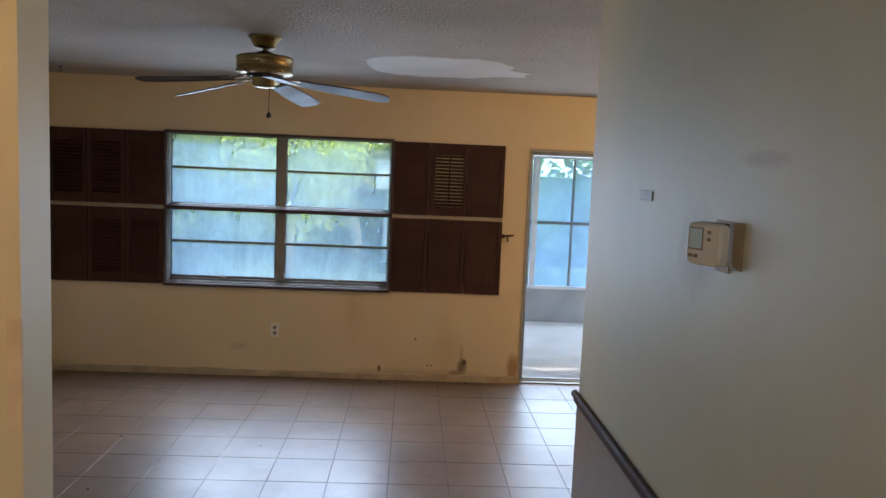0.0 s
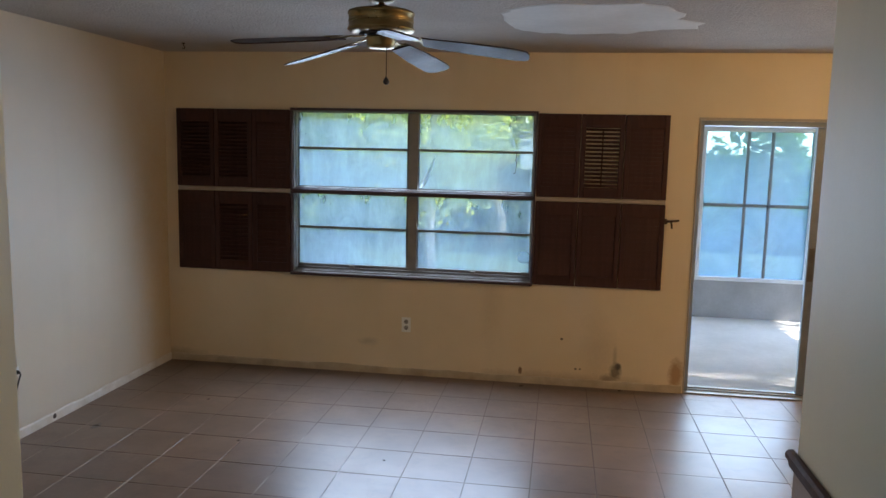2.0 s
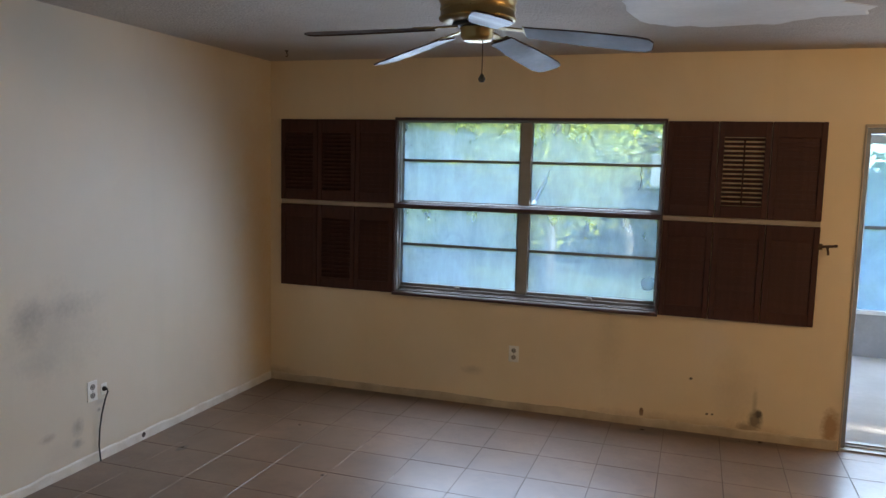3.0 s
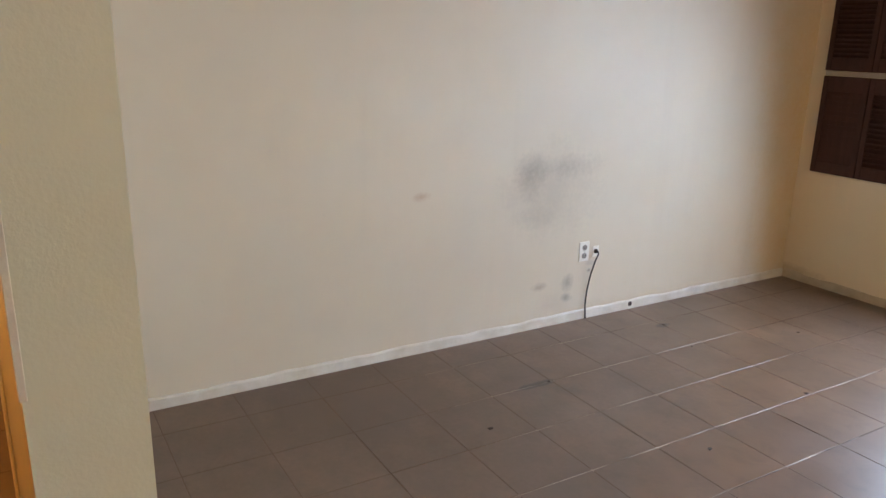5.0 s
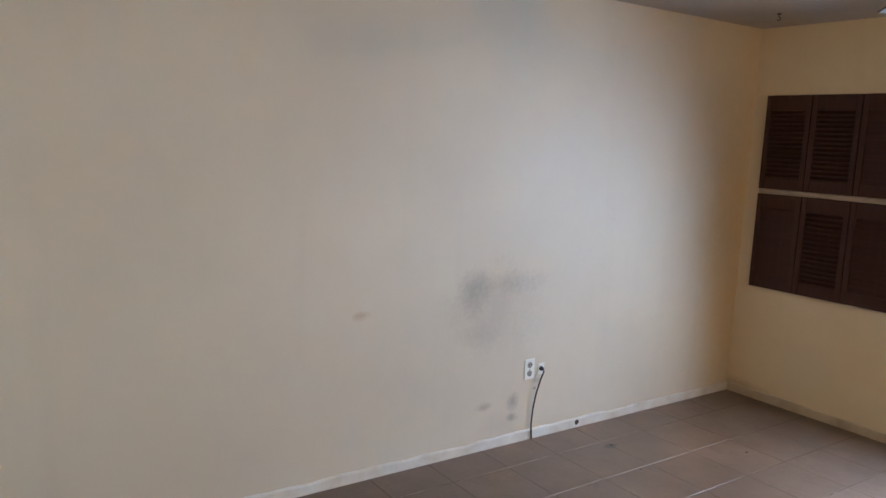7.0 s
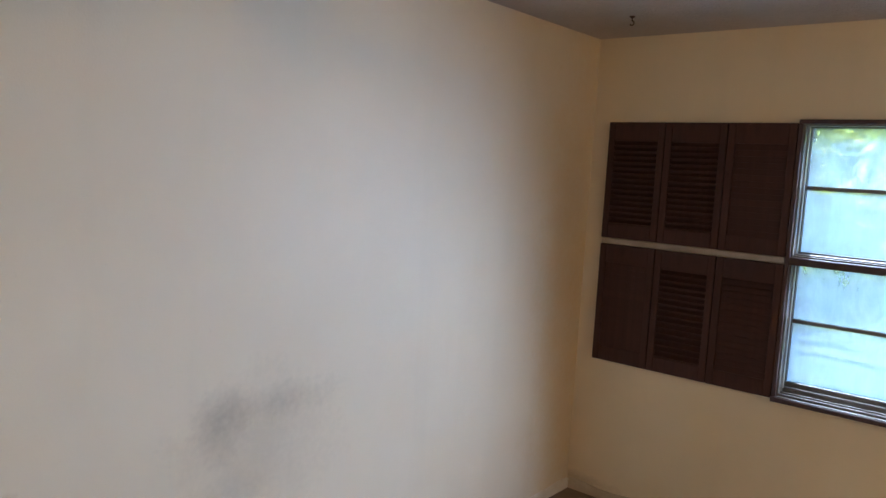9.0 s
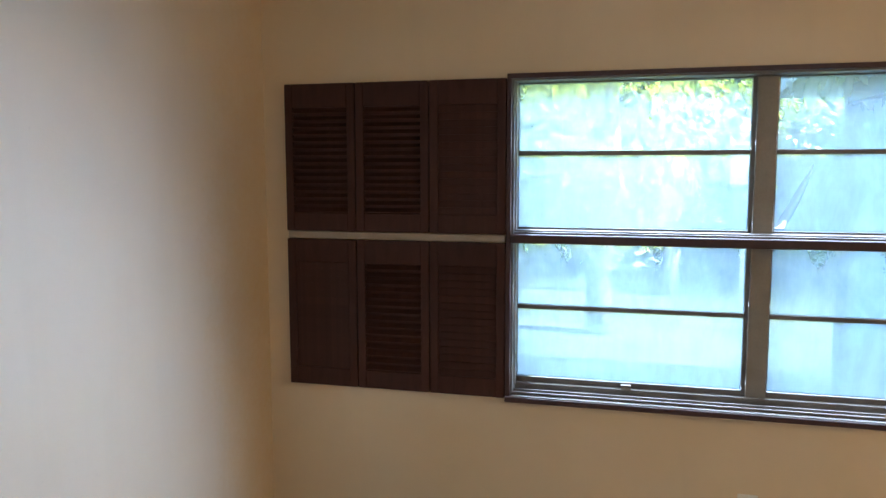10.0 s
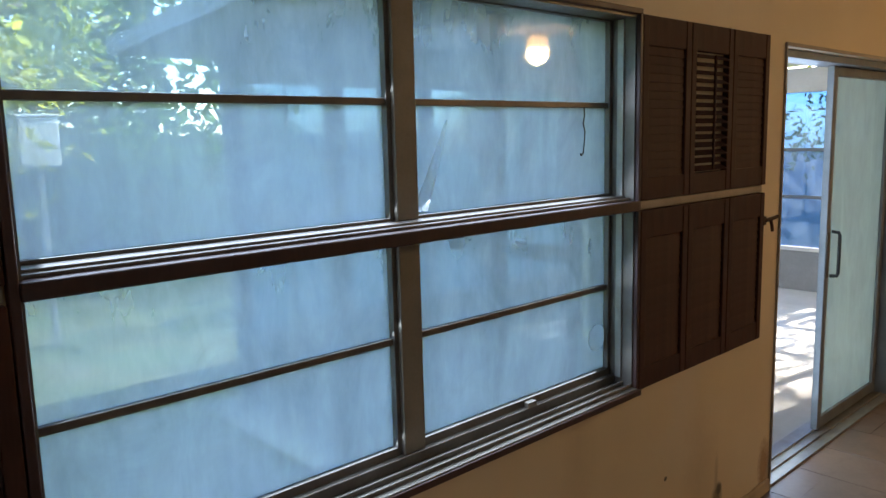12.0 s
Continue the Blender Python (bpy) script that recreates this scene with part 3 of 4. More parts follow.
def window():
    w = thing("window_1", (0, 0, 0), "four-light aluminium window in dark brown casing with dirty streaked glass", "window", kind="structure")
    x0, x1, z0, z1 = -2.12, -0.25, 0.752, 2.03
    f = 6.972
    part("casing", boxes((x0, x1, f, NORTH, z1 - 0.018, z1), (x0, x1, f - 0.012, NORTH, z0, z0 + 0.022),
                         (x0, x0 + 0.018, f, NORTH, z0 + 0.022, z1 - 0.018), (x1 - 0.014, x1, f, NORTH, z0 + 0.022, z1 - 0.018)), MAT_CASING, w, "dark brown wooden casing", 0.003)
    a, b, c, d = WIN
    part("reveal", boxes((a, a + 0.008, NORTH - 0.012, 7.17, c, d), (b - 0.008, b, NORTH - 0.012, 7.17, c, d), (a + 0.008, b - 0.008, NORTH - 0.012, 7.17, d - 0.008, d)), MAT_ALU_DARK, w, "weathered aluminium reveal")
    for x in (a + 0.008, b - 0.014):
        part("jamb_strip", boxes((x, x + 0.006, 7.028, 7.052, c + 0.03, d - 0.01)), MAT_ALU, w, "pale aluminium strip", 0.001)
    part("sill", boxes((a + 0.008, b - 0.008, 6.965, 7.17, c - 0.022, c + 0.004), (a + 0.008, b - 0.008, 6.985, 6.992, c + 0.004, c + 0.016),
                       (a + 0.008, b - 0.008, 7.02, 7.027, c + 0.004, c + 0.018), (a + 0.008, b - 0.008, 7.055, 7.17, c + 0.004, c + 0.034)), MAT_ALU_DARK, w, "grooved weathered aluminium sill track", 0.002)
    part("middle_rail", boxes((a, b, 6.968, 7.02, 1.384, 1.418)), MAT_CASING, w, "dark brown wooden rail", 0.004)
    part("rail_track", boxes((a + 0.008, b - 0.008, 7.02, 7.13, 1.392, 1.432), (a + 0.008, b - 0.008, 7.0, 7.02, 1.418, 1.426)), MAT_ALU_DARK, w, "", 0.002)
    for n, (lo, hi) in enumerate(((c + 0.034, 1.392), (1.432, d - 0.008))):
        part("mullion", boxes((-1.216, -1.144, 7.062, 7.13, lo, hi)), MAT_TAN_ALU, w, "tan aluminium mullion", 0.003)
        for p0, p1 in ((a + 0.008, -1.216), (-1.144, b - 0.008)):
            mid = 1.118 if n == 0 else 1.731
            foot = 0.022 if n == 0 else 0.008
            sash = part("sash", boxes((p0, p0 + 0.005, 7.075, 7.115, lo, hi), (p1 - 0.014, p1, 7.075, 7.115, lo, hi), (p0 + 0.005, p1 - 0.014, 7.075, 7.115, lo, lo + foot),
                                     (p0 + 0.005, p1 - 0.014, 7.075, 7.115, hi - 0.004, hi)), MAT_ALU_DARK, w, "", 0.001)
            part("muntin", boxes((p0 + 0.005, p1 - 0.014, 7.08, 7.11, mid - 0.009, mid + 0.009)), MAT_ALU_DARK, sash, "", 0.002)
            for q0, q1 in ((lo + foot, mid - 0.009), (mid + 0.009, hi - 0.004)):
                g = part("pane", boxes((p0 + 0.005, p1 - 0.014, 7.094, 7.098, q0, q1)), MAT_GLASS, sash, "dirty streaked glass")
                g.visible_shadow = False
            if n == 0:
                part("latch", boxes(((p0 + p1) / 2 - 0.02, (p0 + p1) / 2 + 0.02, 7.055, 7.075, lo - 0.003, lo + 0.016)), MAT_TAN_ALU, w, "", 0.002)


window()


def torn_film():
    """A peeled tongue of window film that hangs curled off the pane."""
    bm = bmesh.new()
    rows = []
    for i in range(9):
        f = i / 8
        z = 1.685 - 0.235 * f
        xl, wd = -1.018 - 0.122 * f, 0.006 + 0.075 * f * (1 - 0.55 * f)
        rows.append([bm.verts.new((xl + wd * k / 4, 7.088 - 0.03 * math.sin(math.pi * k / 4) * f, z)) for k in range(5)])
    for a, b in zip(rows, rows[1:]):
        for k in range(4):
            bm.faces.new((a[k], a[k + 1], b[k + 1], b[k]))
    bmesh.ops.solidify(bm, geom=bm.faces[:], thickness=0.0006)
    solid("torn_window_film", bm, MAT_FILM, "peeled tongue of grey window film curling off the glass", "window film", "", smooth=True)


torn_film()
w = thing("hanging_string", (-0.407, 7.088, 1.728), "short frayed dark string caught on the window glass", "string")
part("cord", tube([(0, 0, 0), (0.004, 0, -0.03), (-0.004, 0, -0.055), (0.006, 0, -0.08), (0.002, 0, -0.12), (-0.003, 0, -0.15)], 0.0022, 6), MAT_DEBRIS, w, smooth=True)
part("frayed_end", tube([(-0.003, 0, -0.15), (-0.014, 0, -0.158), (-0.018, 0, -0.15)], 0.002, 6), MAT_DEBRIS, w, smooth=True)
# added white disc in place of a sunlit spot at the lower right pane
bm = lathe([(0.046, 0), (0.046, 0.0015)], 24)
bmesh.ops.rotate(bm, matrix=Matrix.Rotation(radians(-90), 3, "X"), verts=bm.verts)
bmesh.ops.translate(bm, vec=(-0.325, 7.0915, 0.945), verts=bm.verts)
solid("window_sticker", bm, MAT_SUN_SPOT, "round white disc standing in for a sunlit spot at the window glass", "sticker", "")

# ---- sliding door ----


def sliding_door():
    w = thing("door_1", (0, 0, 0), "half open aluminium sliding glass door with hazy glass", "door", kind="structure")
    x0, x1, _, z1 = DOOR
    part("door_frame", boxes((x0, x0 + 0.03, 7.03, 7.17, 0.012, z1), (x1 - 0.03, x1, 7.03, 7.17, 0.012, z1), (x0 + 0.03, x1 - 0.03, 7.03, 7.17, z1 - 0.035, z1)), MAT_DOOR_ALU, w, "blue-grey aluminium frame", 0.003)
    part("threshold", boxes((x0, x1, 7.0, 7.19, -0.006, 0.012), (x0 + 0.03, x1 - 0.03, 7.055, 7.061, 0.012, 0.022), (x0 + 0.03, x1 - 0.03, 7.11, 7.116, 0.012, 0.022)), MAT_ALU, w, "", 0.002)
    part("architrave", boxes((x0 - 0.012, x1 + 0.012, 6.988, 7.0, z1, z1 + 0.018), (x0 - 0.010, x0, 6.99, 7.0, 0.0, z1), (x1, x1 + 0.012, 6.99, 7.0, 0.0, z1)), MAT_STRIP, w, "thin pale edge strip", 0.002)
    for px, y in ((1.69, 7.095),):
        q = 2.585
        leaf = part("door_leaf", boxes((px, px + 0.055, y, y + 0.035, 0.022, z1 - 0.035), (q - 0.05, q, y, y + 0.035, 0.022, z1 - 0.035),
                                       (px + 0.055, q - 0.05, y, y + 0.035, 0.022, 0.085), (px + 0.055, q - 0.05, y, y + 0.035, z1 - 0.085, z1 - 0.035)), MAT_DOOR_ALU, w, "blue-grey aluminium door leaf", 0.003)
        g = part("pane", boxes((px + 0.055, q - 0.05, y + 0.016, y + 0.020, 0.085, z1 - 0.085)), MAT_DOOR_GLASS, leaf, "hazy glass")
        g.visible_shadow = False
        hx = px + 0.075
        part("handle", tube([(hx, y, 0.86), (hx, y - 0.035, 0.865), (hx, y - 0.04, 0.88), (hx, y - 0.04, 1.08), (hx, y - 0.035, 1.095), (hx, y, 1.10)], 0.009), MAT_BLACK, leaf, "dark pull handle", smooth=True)
        part("lock_plate", boxes((px + 0.008, px + 0.047, y - 0.004, y, 0.86, 1.10)), MAT_ALU_DARK, leaf, "", 0.001)


sliding_door()

# ---- shutters ----


def shutter_leaf(kind, h):
    """One louvred leaf, base corner at the origin, front towards -y. kind: open, steep, slat or shut."""
    wd, th = 0.306, 0.026
    s, top, low = 0.034, 0.095, 0.075
    w = thing("shutter_leaf", (0, 0, 0), "dark brown louvred wooden window shutter folded against the wall", "shutter", "window shutters")
    for xa in (0.001, wd - s - 0.001):
        part("stile", boxes((xa, xa + s, -th, 0, 0, h)), MAT_SHUTTER, w, "", 0.003)
    part("bottom_rail", boxes((s + 0.001, wd - s - 0.001, -th + 0.002, -0.002, 0, low)), MAT_SHUTTER, w, "", 0.002)
    part("top_rail", boxes((s + 0.001, wd - s - 0.001, -th + 0.002, -0.002, h - top, h)), MAT_SHUTTER, w, "", 0.002)
    n = 15
    angle = {"open": 28, "steep": 38, "slat": 64, "shut": 80}[kind]
    step = (h - top - low) / n
    bm = boxes((-(wd / 2 - s - 0.002), wd / 2 - s - 0.002, -0.0022, 0.0022, -0.0155, 0.0155))
    me = finish("louver", bm, MAT_SHUTTER)
    for i in range(n):
        ob = part("louver", me, None, w)
        ob.matrix_local = pose(wd / 2, -th / 2 - 0.001, low + step * (i + 0.5), -(90 - angle) if kind != "shut" else -10)
    if kind == "open":
        part("tilt_rod", boxes((wd / 2 - 0.005, wd / 2 + 0.005, -th - 0.012, -th - 0.003, low + 0.01, h - top - 0.01)), MAT_SHUTTER, w, "", 0.002)
    # added dark sheet in place of a leaf folded behind, keeps the gaps dark
    if kind != "open":
        part("back_panel", boxes((s + 0.001, wd - s - 0.001, -0.007, -0.003, low, h - top)), MAT_SHUTTER, w)
    return w


def shutters():
    up, lo = (1.416, 0.598), (0.764, 0.618)
    first = {}
    lay = [(-3.045, up, "steep steep shut"), (-3.045, lo, "shut steep slat"), (-0.248, up, "shut open shut"), (-0.248, lo, "shut shut shut")]
    for x, (z, h), kinds in lay:
        for i, k in enumerate(kinds.split()):
            m = pose(x + i * 0.3085, NORTH - 0.002, z)
            key = (k, h)
            if key in first:
                copy_thing(first[key], m)
            else:
                first[key] = shutter_leaf(k, h)
                first[key].matrix_world = m
    for n, x in enumerate((-3.045, -0.248)):
        solid("trim_shutter_gap_%d" % (n + 1), boxes((x, x + 0.92, NORTH - 0.014, NORTH, 1.385, 1.413)), MAT_STRIP, "pale bare wood strip between upper and lower shutters", "trim", bevel=0.002)
    t = thing("shutter_latch", (0.672, NORTH - 0.03, 1.262), "rusty iron shutter latch hanging from the shutter edge", "latch")
    part("arm", tube([(0, 0.01, 0.0), (0.03, -0.005, 0.006), (0.075, -0.01, 0.010), (0.10, -0.012, 0.014)], 0.008), MAT_RUSTY, t, smooth=True)
    part("hook", tube([(0.045, -0.006, 0.005), (0.05, -0.01, -0.02), (0.052, -0.012, -0.045)], 0.007), MAT_RUSTY, t, smooth=True)
    part("mount", boxes((-0.004, 0.02, 0.0, 0.03, -0.016, 0.02)), MAT_RUSTY, t, "", 0.002)


shutters()

# ---- ceiling fan ----


def ceiling_fan():
    w = thing("ceiling_fan", (-0.893, 4.80, HIGH), "antique brass ceiling fan with five dark blades, at rest", "ceiling fan")
    part("canopy", lathe([(0.086, 0), (0.086, -0.007), (0.080, -0.012), (0.070, -0.020), (0.060, -0.048), (0.052, -0.060), (0.030, -0.064), (0.018, -0.066)]), MAT_BRASS, w, "brass canopy", smooth=True)
    part("downrod", lathe([(0.013, -0.060), (0.013, -0.095)], 16), MAT_BRASS, w, smooth=True)
    part("coupling", lathe([(0.022, -0.076), (0.040, -0.082), (0.046, -0.096), (0.040, -0.106)], 24), MAT_BLACK, w, "dark coupling", smooth=True)
    drum = part("motor_housing", lathe([(0.06, -0.098), (0.132, -0.101), (0.147, -0.107), (0.150, -0.114), (0.150, -0.118), (0.145, -0.121), (0.145, -0.176), (0.150, -0.179), (0.150, -0.184), (0.146, -0.190), (0.120, -0.198), (0.05, -0.199)], 48), MAT_BRASS, w, "antique brass motor drum", smooth=True)
    part("drum_band", lathe([(0.1455, -0.143), (0.1475, -0.145), (0.1475, -0.152), (0.1455, -0.154)], 48), MAT_BRASS, drum, "raised brass band")
    part("rotor", lathe([(0.095, -0.196), (0.100, -0.206), (0.070, -0.212)], 32), MAT_BLACK, w, smooth=True)
    part("switch_housing", lathe([(0.060, -0.210), (0.068, -0.216), (0.068, -0.221), (0.063, -0.225), (0.063, -0.246), (0.055, -0.262), (0.02, -0.266)], 32), MAT_BRASS, w, "brass switch cup", smooth=True)
    part("pull_chain", tube([(0.03, -0.02, -0.262), (0.03, -0.02, -0.400)], 0.0022, 6), MAT_RUSTY, w)
    part("chain_knob", lathe([(0.003, 0.018), (0.010, 0.008), (0.015, -0.004), (0.009, -0.014), (0.003, -0.016)], 16), MAT_BLACK, w, smooth=True).location = (0.03, -0.02, -0.408)
    # one blade along +x, then four more on the same meshes
    bm = bmesh.new()
    outline = [(0.19, -0.048), (0.40, -0.064), (0.60, -0.068), (0.650, -0.058), (0.668, -0.030), (0.668, 0.030), (0.650, 0.058), (0.60, 0.068), (0.40, 0.064), (0.19, 0.048)]
    lo = [bm.verts.new((x, y, -0.003)) for x, y in outline]
    hi = [bm.verts.new((x, y, 0.003)) for x, y in outline]
    bm.faces.new(lo[::-1])
    bm.faces.new(hi)
    for i in range(10):
        bm.faces.new((lo[i], lo[(i + 1) % 10], hi[(i + 1) % 10], hi[i]))
    blade = finish("blade", bm, MAT_BLADE, 0.0015)
    arm = finish("blade_arm", boxes((0.085, 0.20, -0.014, 0.014, 0.004, 0.010), (0.18, 0.255, -0.036, -0.022, 0.004, 0.009), (0.18, 0.255, 0.022, 0.036, 0.004, 0.009), (0.18, 0.20, -0.036, 0.036, 0.004, 0.009)), MAT_BRASS, 0.002)
    for k in range(5):
        m = pose(0, 0, -0.212, 0, 0, 2.9 + 72 * k) @ pose(0, 0, 0, 0, 7.0, 0) @ pose(0, 0, 0, -13, 0, 0)
        b = part("blade", blade, None, w, "dark walnut blade")
        b.matrix_local = m
        part("blade_arm", arm, None, b, "brass blade bracket")


ceiling_fan()

# ---- small fittings ----


def outlet(m, label, plugged=False):
    """A duplex outlet facing -y at the origin."""
    w = thing("wall_outlet", m, label, "outlet")
    plate = part("cover_plate", boxes((-0.036, 0.036, -0.006, 0, -0.058, 0.058)), MAT_PLASTIC, w, "", 0.003)
    for z in (-0.024, 0.024):
        part("socket", lathe([(0.017, 0), (0.017, 0.003), (0.015, 0.004)], 20), MAT_SOCKET, plate).matrix_local = pose(0, -0.005, z, 90)
        part("slots", boxes((-0.008, -0.005, -0.0102, -0.0085, z - 0.004, z + 0.007), (0.005, 0.008, -0.0102, -0.0085, z - 0.004, z + 0.007), (-0.002, 0.002, -0.0102, -0.0085, z - 0.012, z - 0.008)), MAT_BLACK, plate)
    part("screw", lathe([(0.003, 0), (0.003, 0.002)], 10), MAT_ALU, plate).matrix_local = pose(0, -0.006, 0, 90)
    return w


outlet(Matrix.Translation((-1.201, NORTH, 0.397)), "white duplex outlet on the cream wall below the window")
outlet(pose(WEST, 5.152, 0.410, 0, 0, 90), "grimy white outlet with plastered edges beside a plugged cable")


def cable():
    w = thing("power_cable", (WEST, 5.236, 0.403), "black cable plugged in the wall and hanging to the floor", "cable")
    part("plug", lathe([(0.013, 0), (0.013, 0.012), (0.009, 0.020), (0.005, 0.028)], 16), MAT_BLACK, w, smooth=True).matrix_local = pose(0, 0, 0, 0, 90, 0)
    part("cord", tube([(0.026, 0, 0.0), (0.034, -0.002, -0.012), (0.032, -0.020, -0.05), (0.026, -0.042, -0.13), (0.020, -0.055, -0.22), (0.018, -0.060, -0.31), (0.022, -0.055, -0.3995)], 0.0045), MAT_BLACK, w, smooth=True)
    part("jack_plate", boxes((0, 0.004, -0.02, 0.026, -0.035, 0.03)), MAT_PLASTIC, w, "", 0.002)


cable()


def thermostat():
    w = thing("thermostat", pose(HALL_X, 2.185, 1.657, 0, 0, -90), "off-white wall thermostat hanging loose over a tan paint patch", "thermostat")
    part("wall_plate", boxes((-0.040, 0.092, -0.003, 0, -0.050, 0.042)), MAT_PATCH_TAN, w, "tan unpainted backing", 0.001)
    part("torn_plaster", boxes((-0.030, 0.040, -0.0045, -0.003, -0.062, -0.045)), MAT_PATCH_TAN, w, "torn plaster", 0.0008)
    loose = pose(0.044, -0.006, 0, 0, 0, 20) @ Matrix.Translation((-0.044, 0.006, 0))
    bm = boxes((-0.054, 0.044, -0.032, -0.009, -0.050, 0.036))
    deep = [e for e in bm.edges if abs(e.verts[0].co.y - e.verts[1].co.y) > 0.01]
    bmesh.ops.bevel(bm, geom=deep, offset=0.016, segments=4, profile=0.5, affect="EDGES")
    rim = [e for e in bm.edges if all(v.co.y < -0.031 for v in e.verts)]
    bmesh.ops.bevel(bm, geom=rim, offset=0.006, segments=3, profile=0.5, affect="EDGES")
    case = part("case", bm, MAT_CASE, w, "off-white plastic case")
    case.matrix_local = loose
    part("base", boxes((-0.046, 0.037, -0.010, -0.004, -0.043, 0.037)), MAT_BLACK, w, "dark base behind the case", 0.002).matrix_local = loose
    part("display_frame", boxes((-0.045, -0.003, -0.0328, -0.0315, -0.020, 0.026)), MAT_SOCKET, case, "", 0.0005)
    part("display", boxes((-0.042, -0.006, -0.0336, -0.0325, -0.017, 0.023)), MAT_LCD, case, "pale blue-grey display")
    for x in (-0.038, -0.022):
        part("button", boxes((x - 0.006, x + 0.006, -0.0332, -0.0315, -0.036, -0.029)), MAT_TAPE, case, "", 0.001)
    for z in (0.012, 0.026):
        part("button", boxes((0.008, 0.018, -0.0332, -0.0315, z - 0.012, z - 0.005)), MAT_TAPE, case, "", 0.001)
    part("lever", boxes((-0.052, -0.043, -0.020, -0.014, 0.012, 0.018)), MAT_SOCKET, case, "", 0.001)


thermostat()
w = solid("small_plate", boxes((HALL_X - 0.004, HALL_X, 2.655, 2.755, 1.720, 1.746)), MAT_TAPE, "small tan rectangular plate on the hall wall", "wall plate", "", 0.001)


def ceiling_hook(x, y, label):
    w = thing("ceiling_hook", (x, y, HIGH), label, "hook")
    part("rose", lathe([(0.012, 0), (0.012, -0.004), (0.005, -0.008)], 14), MAT_RUSTY, w)
    part("hook", tube([(0, 0, -0.006), (0, 0, -0.02)] + [(0.010 * math.sin(a), 0, -0.030 + 0.010 * math.cos(a)) for a in (0.2, 1.0, 1.8, 2.6, 3.4, 4.2)], 0.003), MAT_RUSTY, w, smooth=True)


ceiling_hook(-2.743, 6.536, "small rusty plant hook screwed in the ceiling")
ceiling_hook(0.76, 4.05, "small black hook screwed in the ceiling")
solid("baseboard_hole", lathe([(0.016, 0), (0.016, 0.0015)], 12), MAT_DEBRIS, "dark knot hole in the white baseboard", "wall damage", "").matrix_world = pose(WEST + 0.012, 5.54, 0.032, 0, 90, 0)


def ceiling_lamp(x, y):
    w = thing("ceiling_lamp", (x, y, HIGH), "round ceiling lamp with a warm glowing glass globe", "ceiling lamp")
    part("base", lathe([(0.075, 0), (0.075, -0.02), (0.05, -0.035)], 24), MAT_BRASS, w, smooth=True)
    g = part("globe", lathe([(0.04, -0.035), (0.075, -0.05), (0.09, -0.085), (0.075, -0.12), (0.03, -0.138)], 24), MAT_BULB, w, "glowing glass globe", smooth=True)
    g.visible_shadow = False


ceiling_lamp(2.28, 4.66)
ceiling_lamp(-2.2, 1.15)


def debris():
    rnd = random.Random(9)
    spots = [(-2.563, 4.473), (-2.40, 6.126), (-2.545, 5.426), (-1.894, 5.47), (-1.768, 4.668), (-2.323, 3.976), (-2.842, 5.524), (-0.988, 5.368), (0.30, 6.93), (0.42, 6.95), (-0.30, 6.9)]
    for x, y in spots:
        s = rnd.uniform(0.006, 0.014)
        bm = bmesh.new()
        bmesh.ops.create_icosphere(bm, subdivisions=1, radius=s)
        for v in bm.verts:
            v.co = Vector((v.co.x * rnd.uniform(0.8, 1.8), v.co.y * rnd.uniform(0.6, 1.2), v.co.z * 0.3)) * rnd.uniform(0.8, 1.1)
        low = min(v.co.z for v in bm.verts)
        ob = solid("debris", bm, MAT_DEBRIS, "small dark crumb of debris lying on the tiles", "debris", "", group="debris on the floor")
        ob.location = (x, y, -low + 0.0005)
        ob.rotation_euler = (0, 0, rnd.uniform(0, 6))


debris()

# paint torn off the partition corner
solid("paint_chip", boxes((STUB_X - 0.03, STUB_X + 0.002, STUB_S - 0.003, STUB_S + 0.006, 1.17, 1.42)), MAT_WHITE, "strip of torn pale paint on the partition corner", "wall damage", "", 0.001)

# ---- porch ----
PX0, PX1, PY0, PY1 = -0.22, 5.5, 7.2, 9.9
solid("porch_floor", boxes((PX0 - 0.1, PX1 + 0.1, PY0, PY1 + 0.1, -0.2, -0.012)), MAT_CONCRETE, "stained grey concrete porch floor", "floor")
bm = bmesh.new()
zs = lambda y: 2.40 - (y - 7.2) * 0.055
vs = [bm.verts.new((x, y, zs(y) + dz)) for dz in (0, 0.10) for x, y in ((-0.56, 7.2), (6.0, 7.2), (6.0, 10.65), (-0.56, 10.65))]
for f in ((3, 2, 1, 0), (4, 5, 6, 7), (0, 1, 5, 4), (1, 2, 6, 5), (2, 3, 7, 6), (3, 0, 4, 7)):
    bm.faces.new([vs[i] for i in f])
solid("porch_roof", bm, MAT_PORCH_CEIL, "low sloping porch roof with grey boarded underside", "roof")
bm = bmesh.new()
vs = [bm.verts.new((x, y, zs(y) + dz)) for dz in (0.0, 0.105) for x, y in ((-0.60, 7.2), (-0.56, 7.2), (-0.56, 10.69), (-0.60, 10.69))]
for f in ((3, 2, 1, 0), (4, 5, 6, 7), (0, 1, 5, 4), (1, 2, 6, 5), (2, 3, 7, 6), (3, 0, 4, 7)):
    bm.faces.new([vs[i] for i in f])
solid("porch_fascia", bm, MAT_PORCH_GREY, "grey painted fascia board along the porch roof edge", "trim")


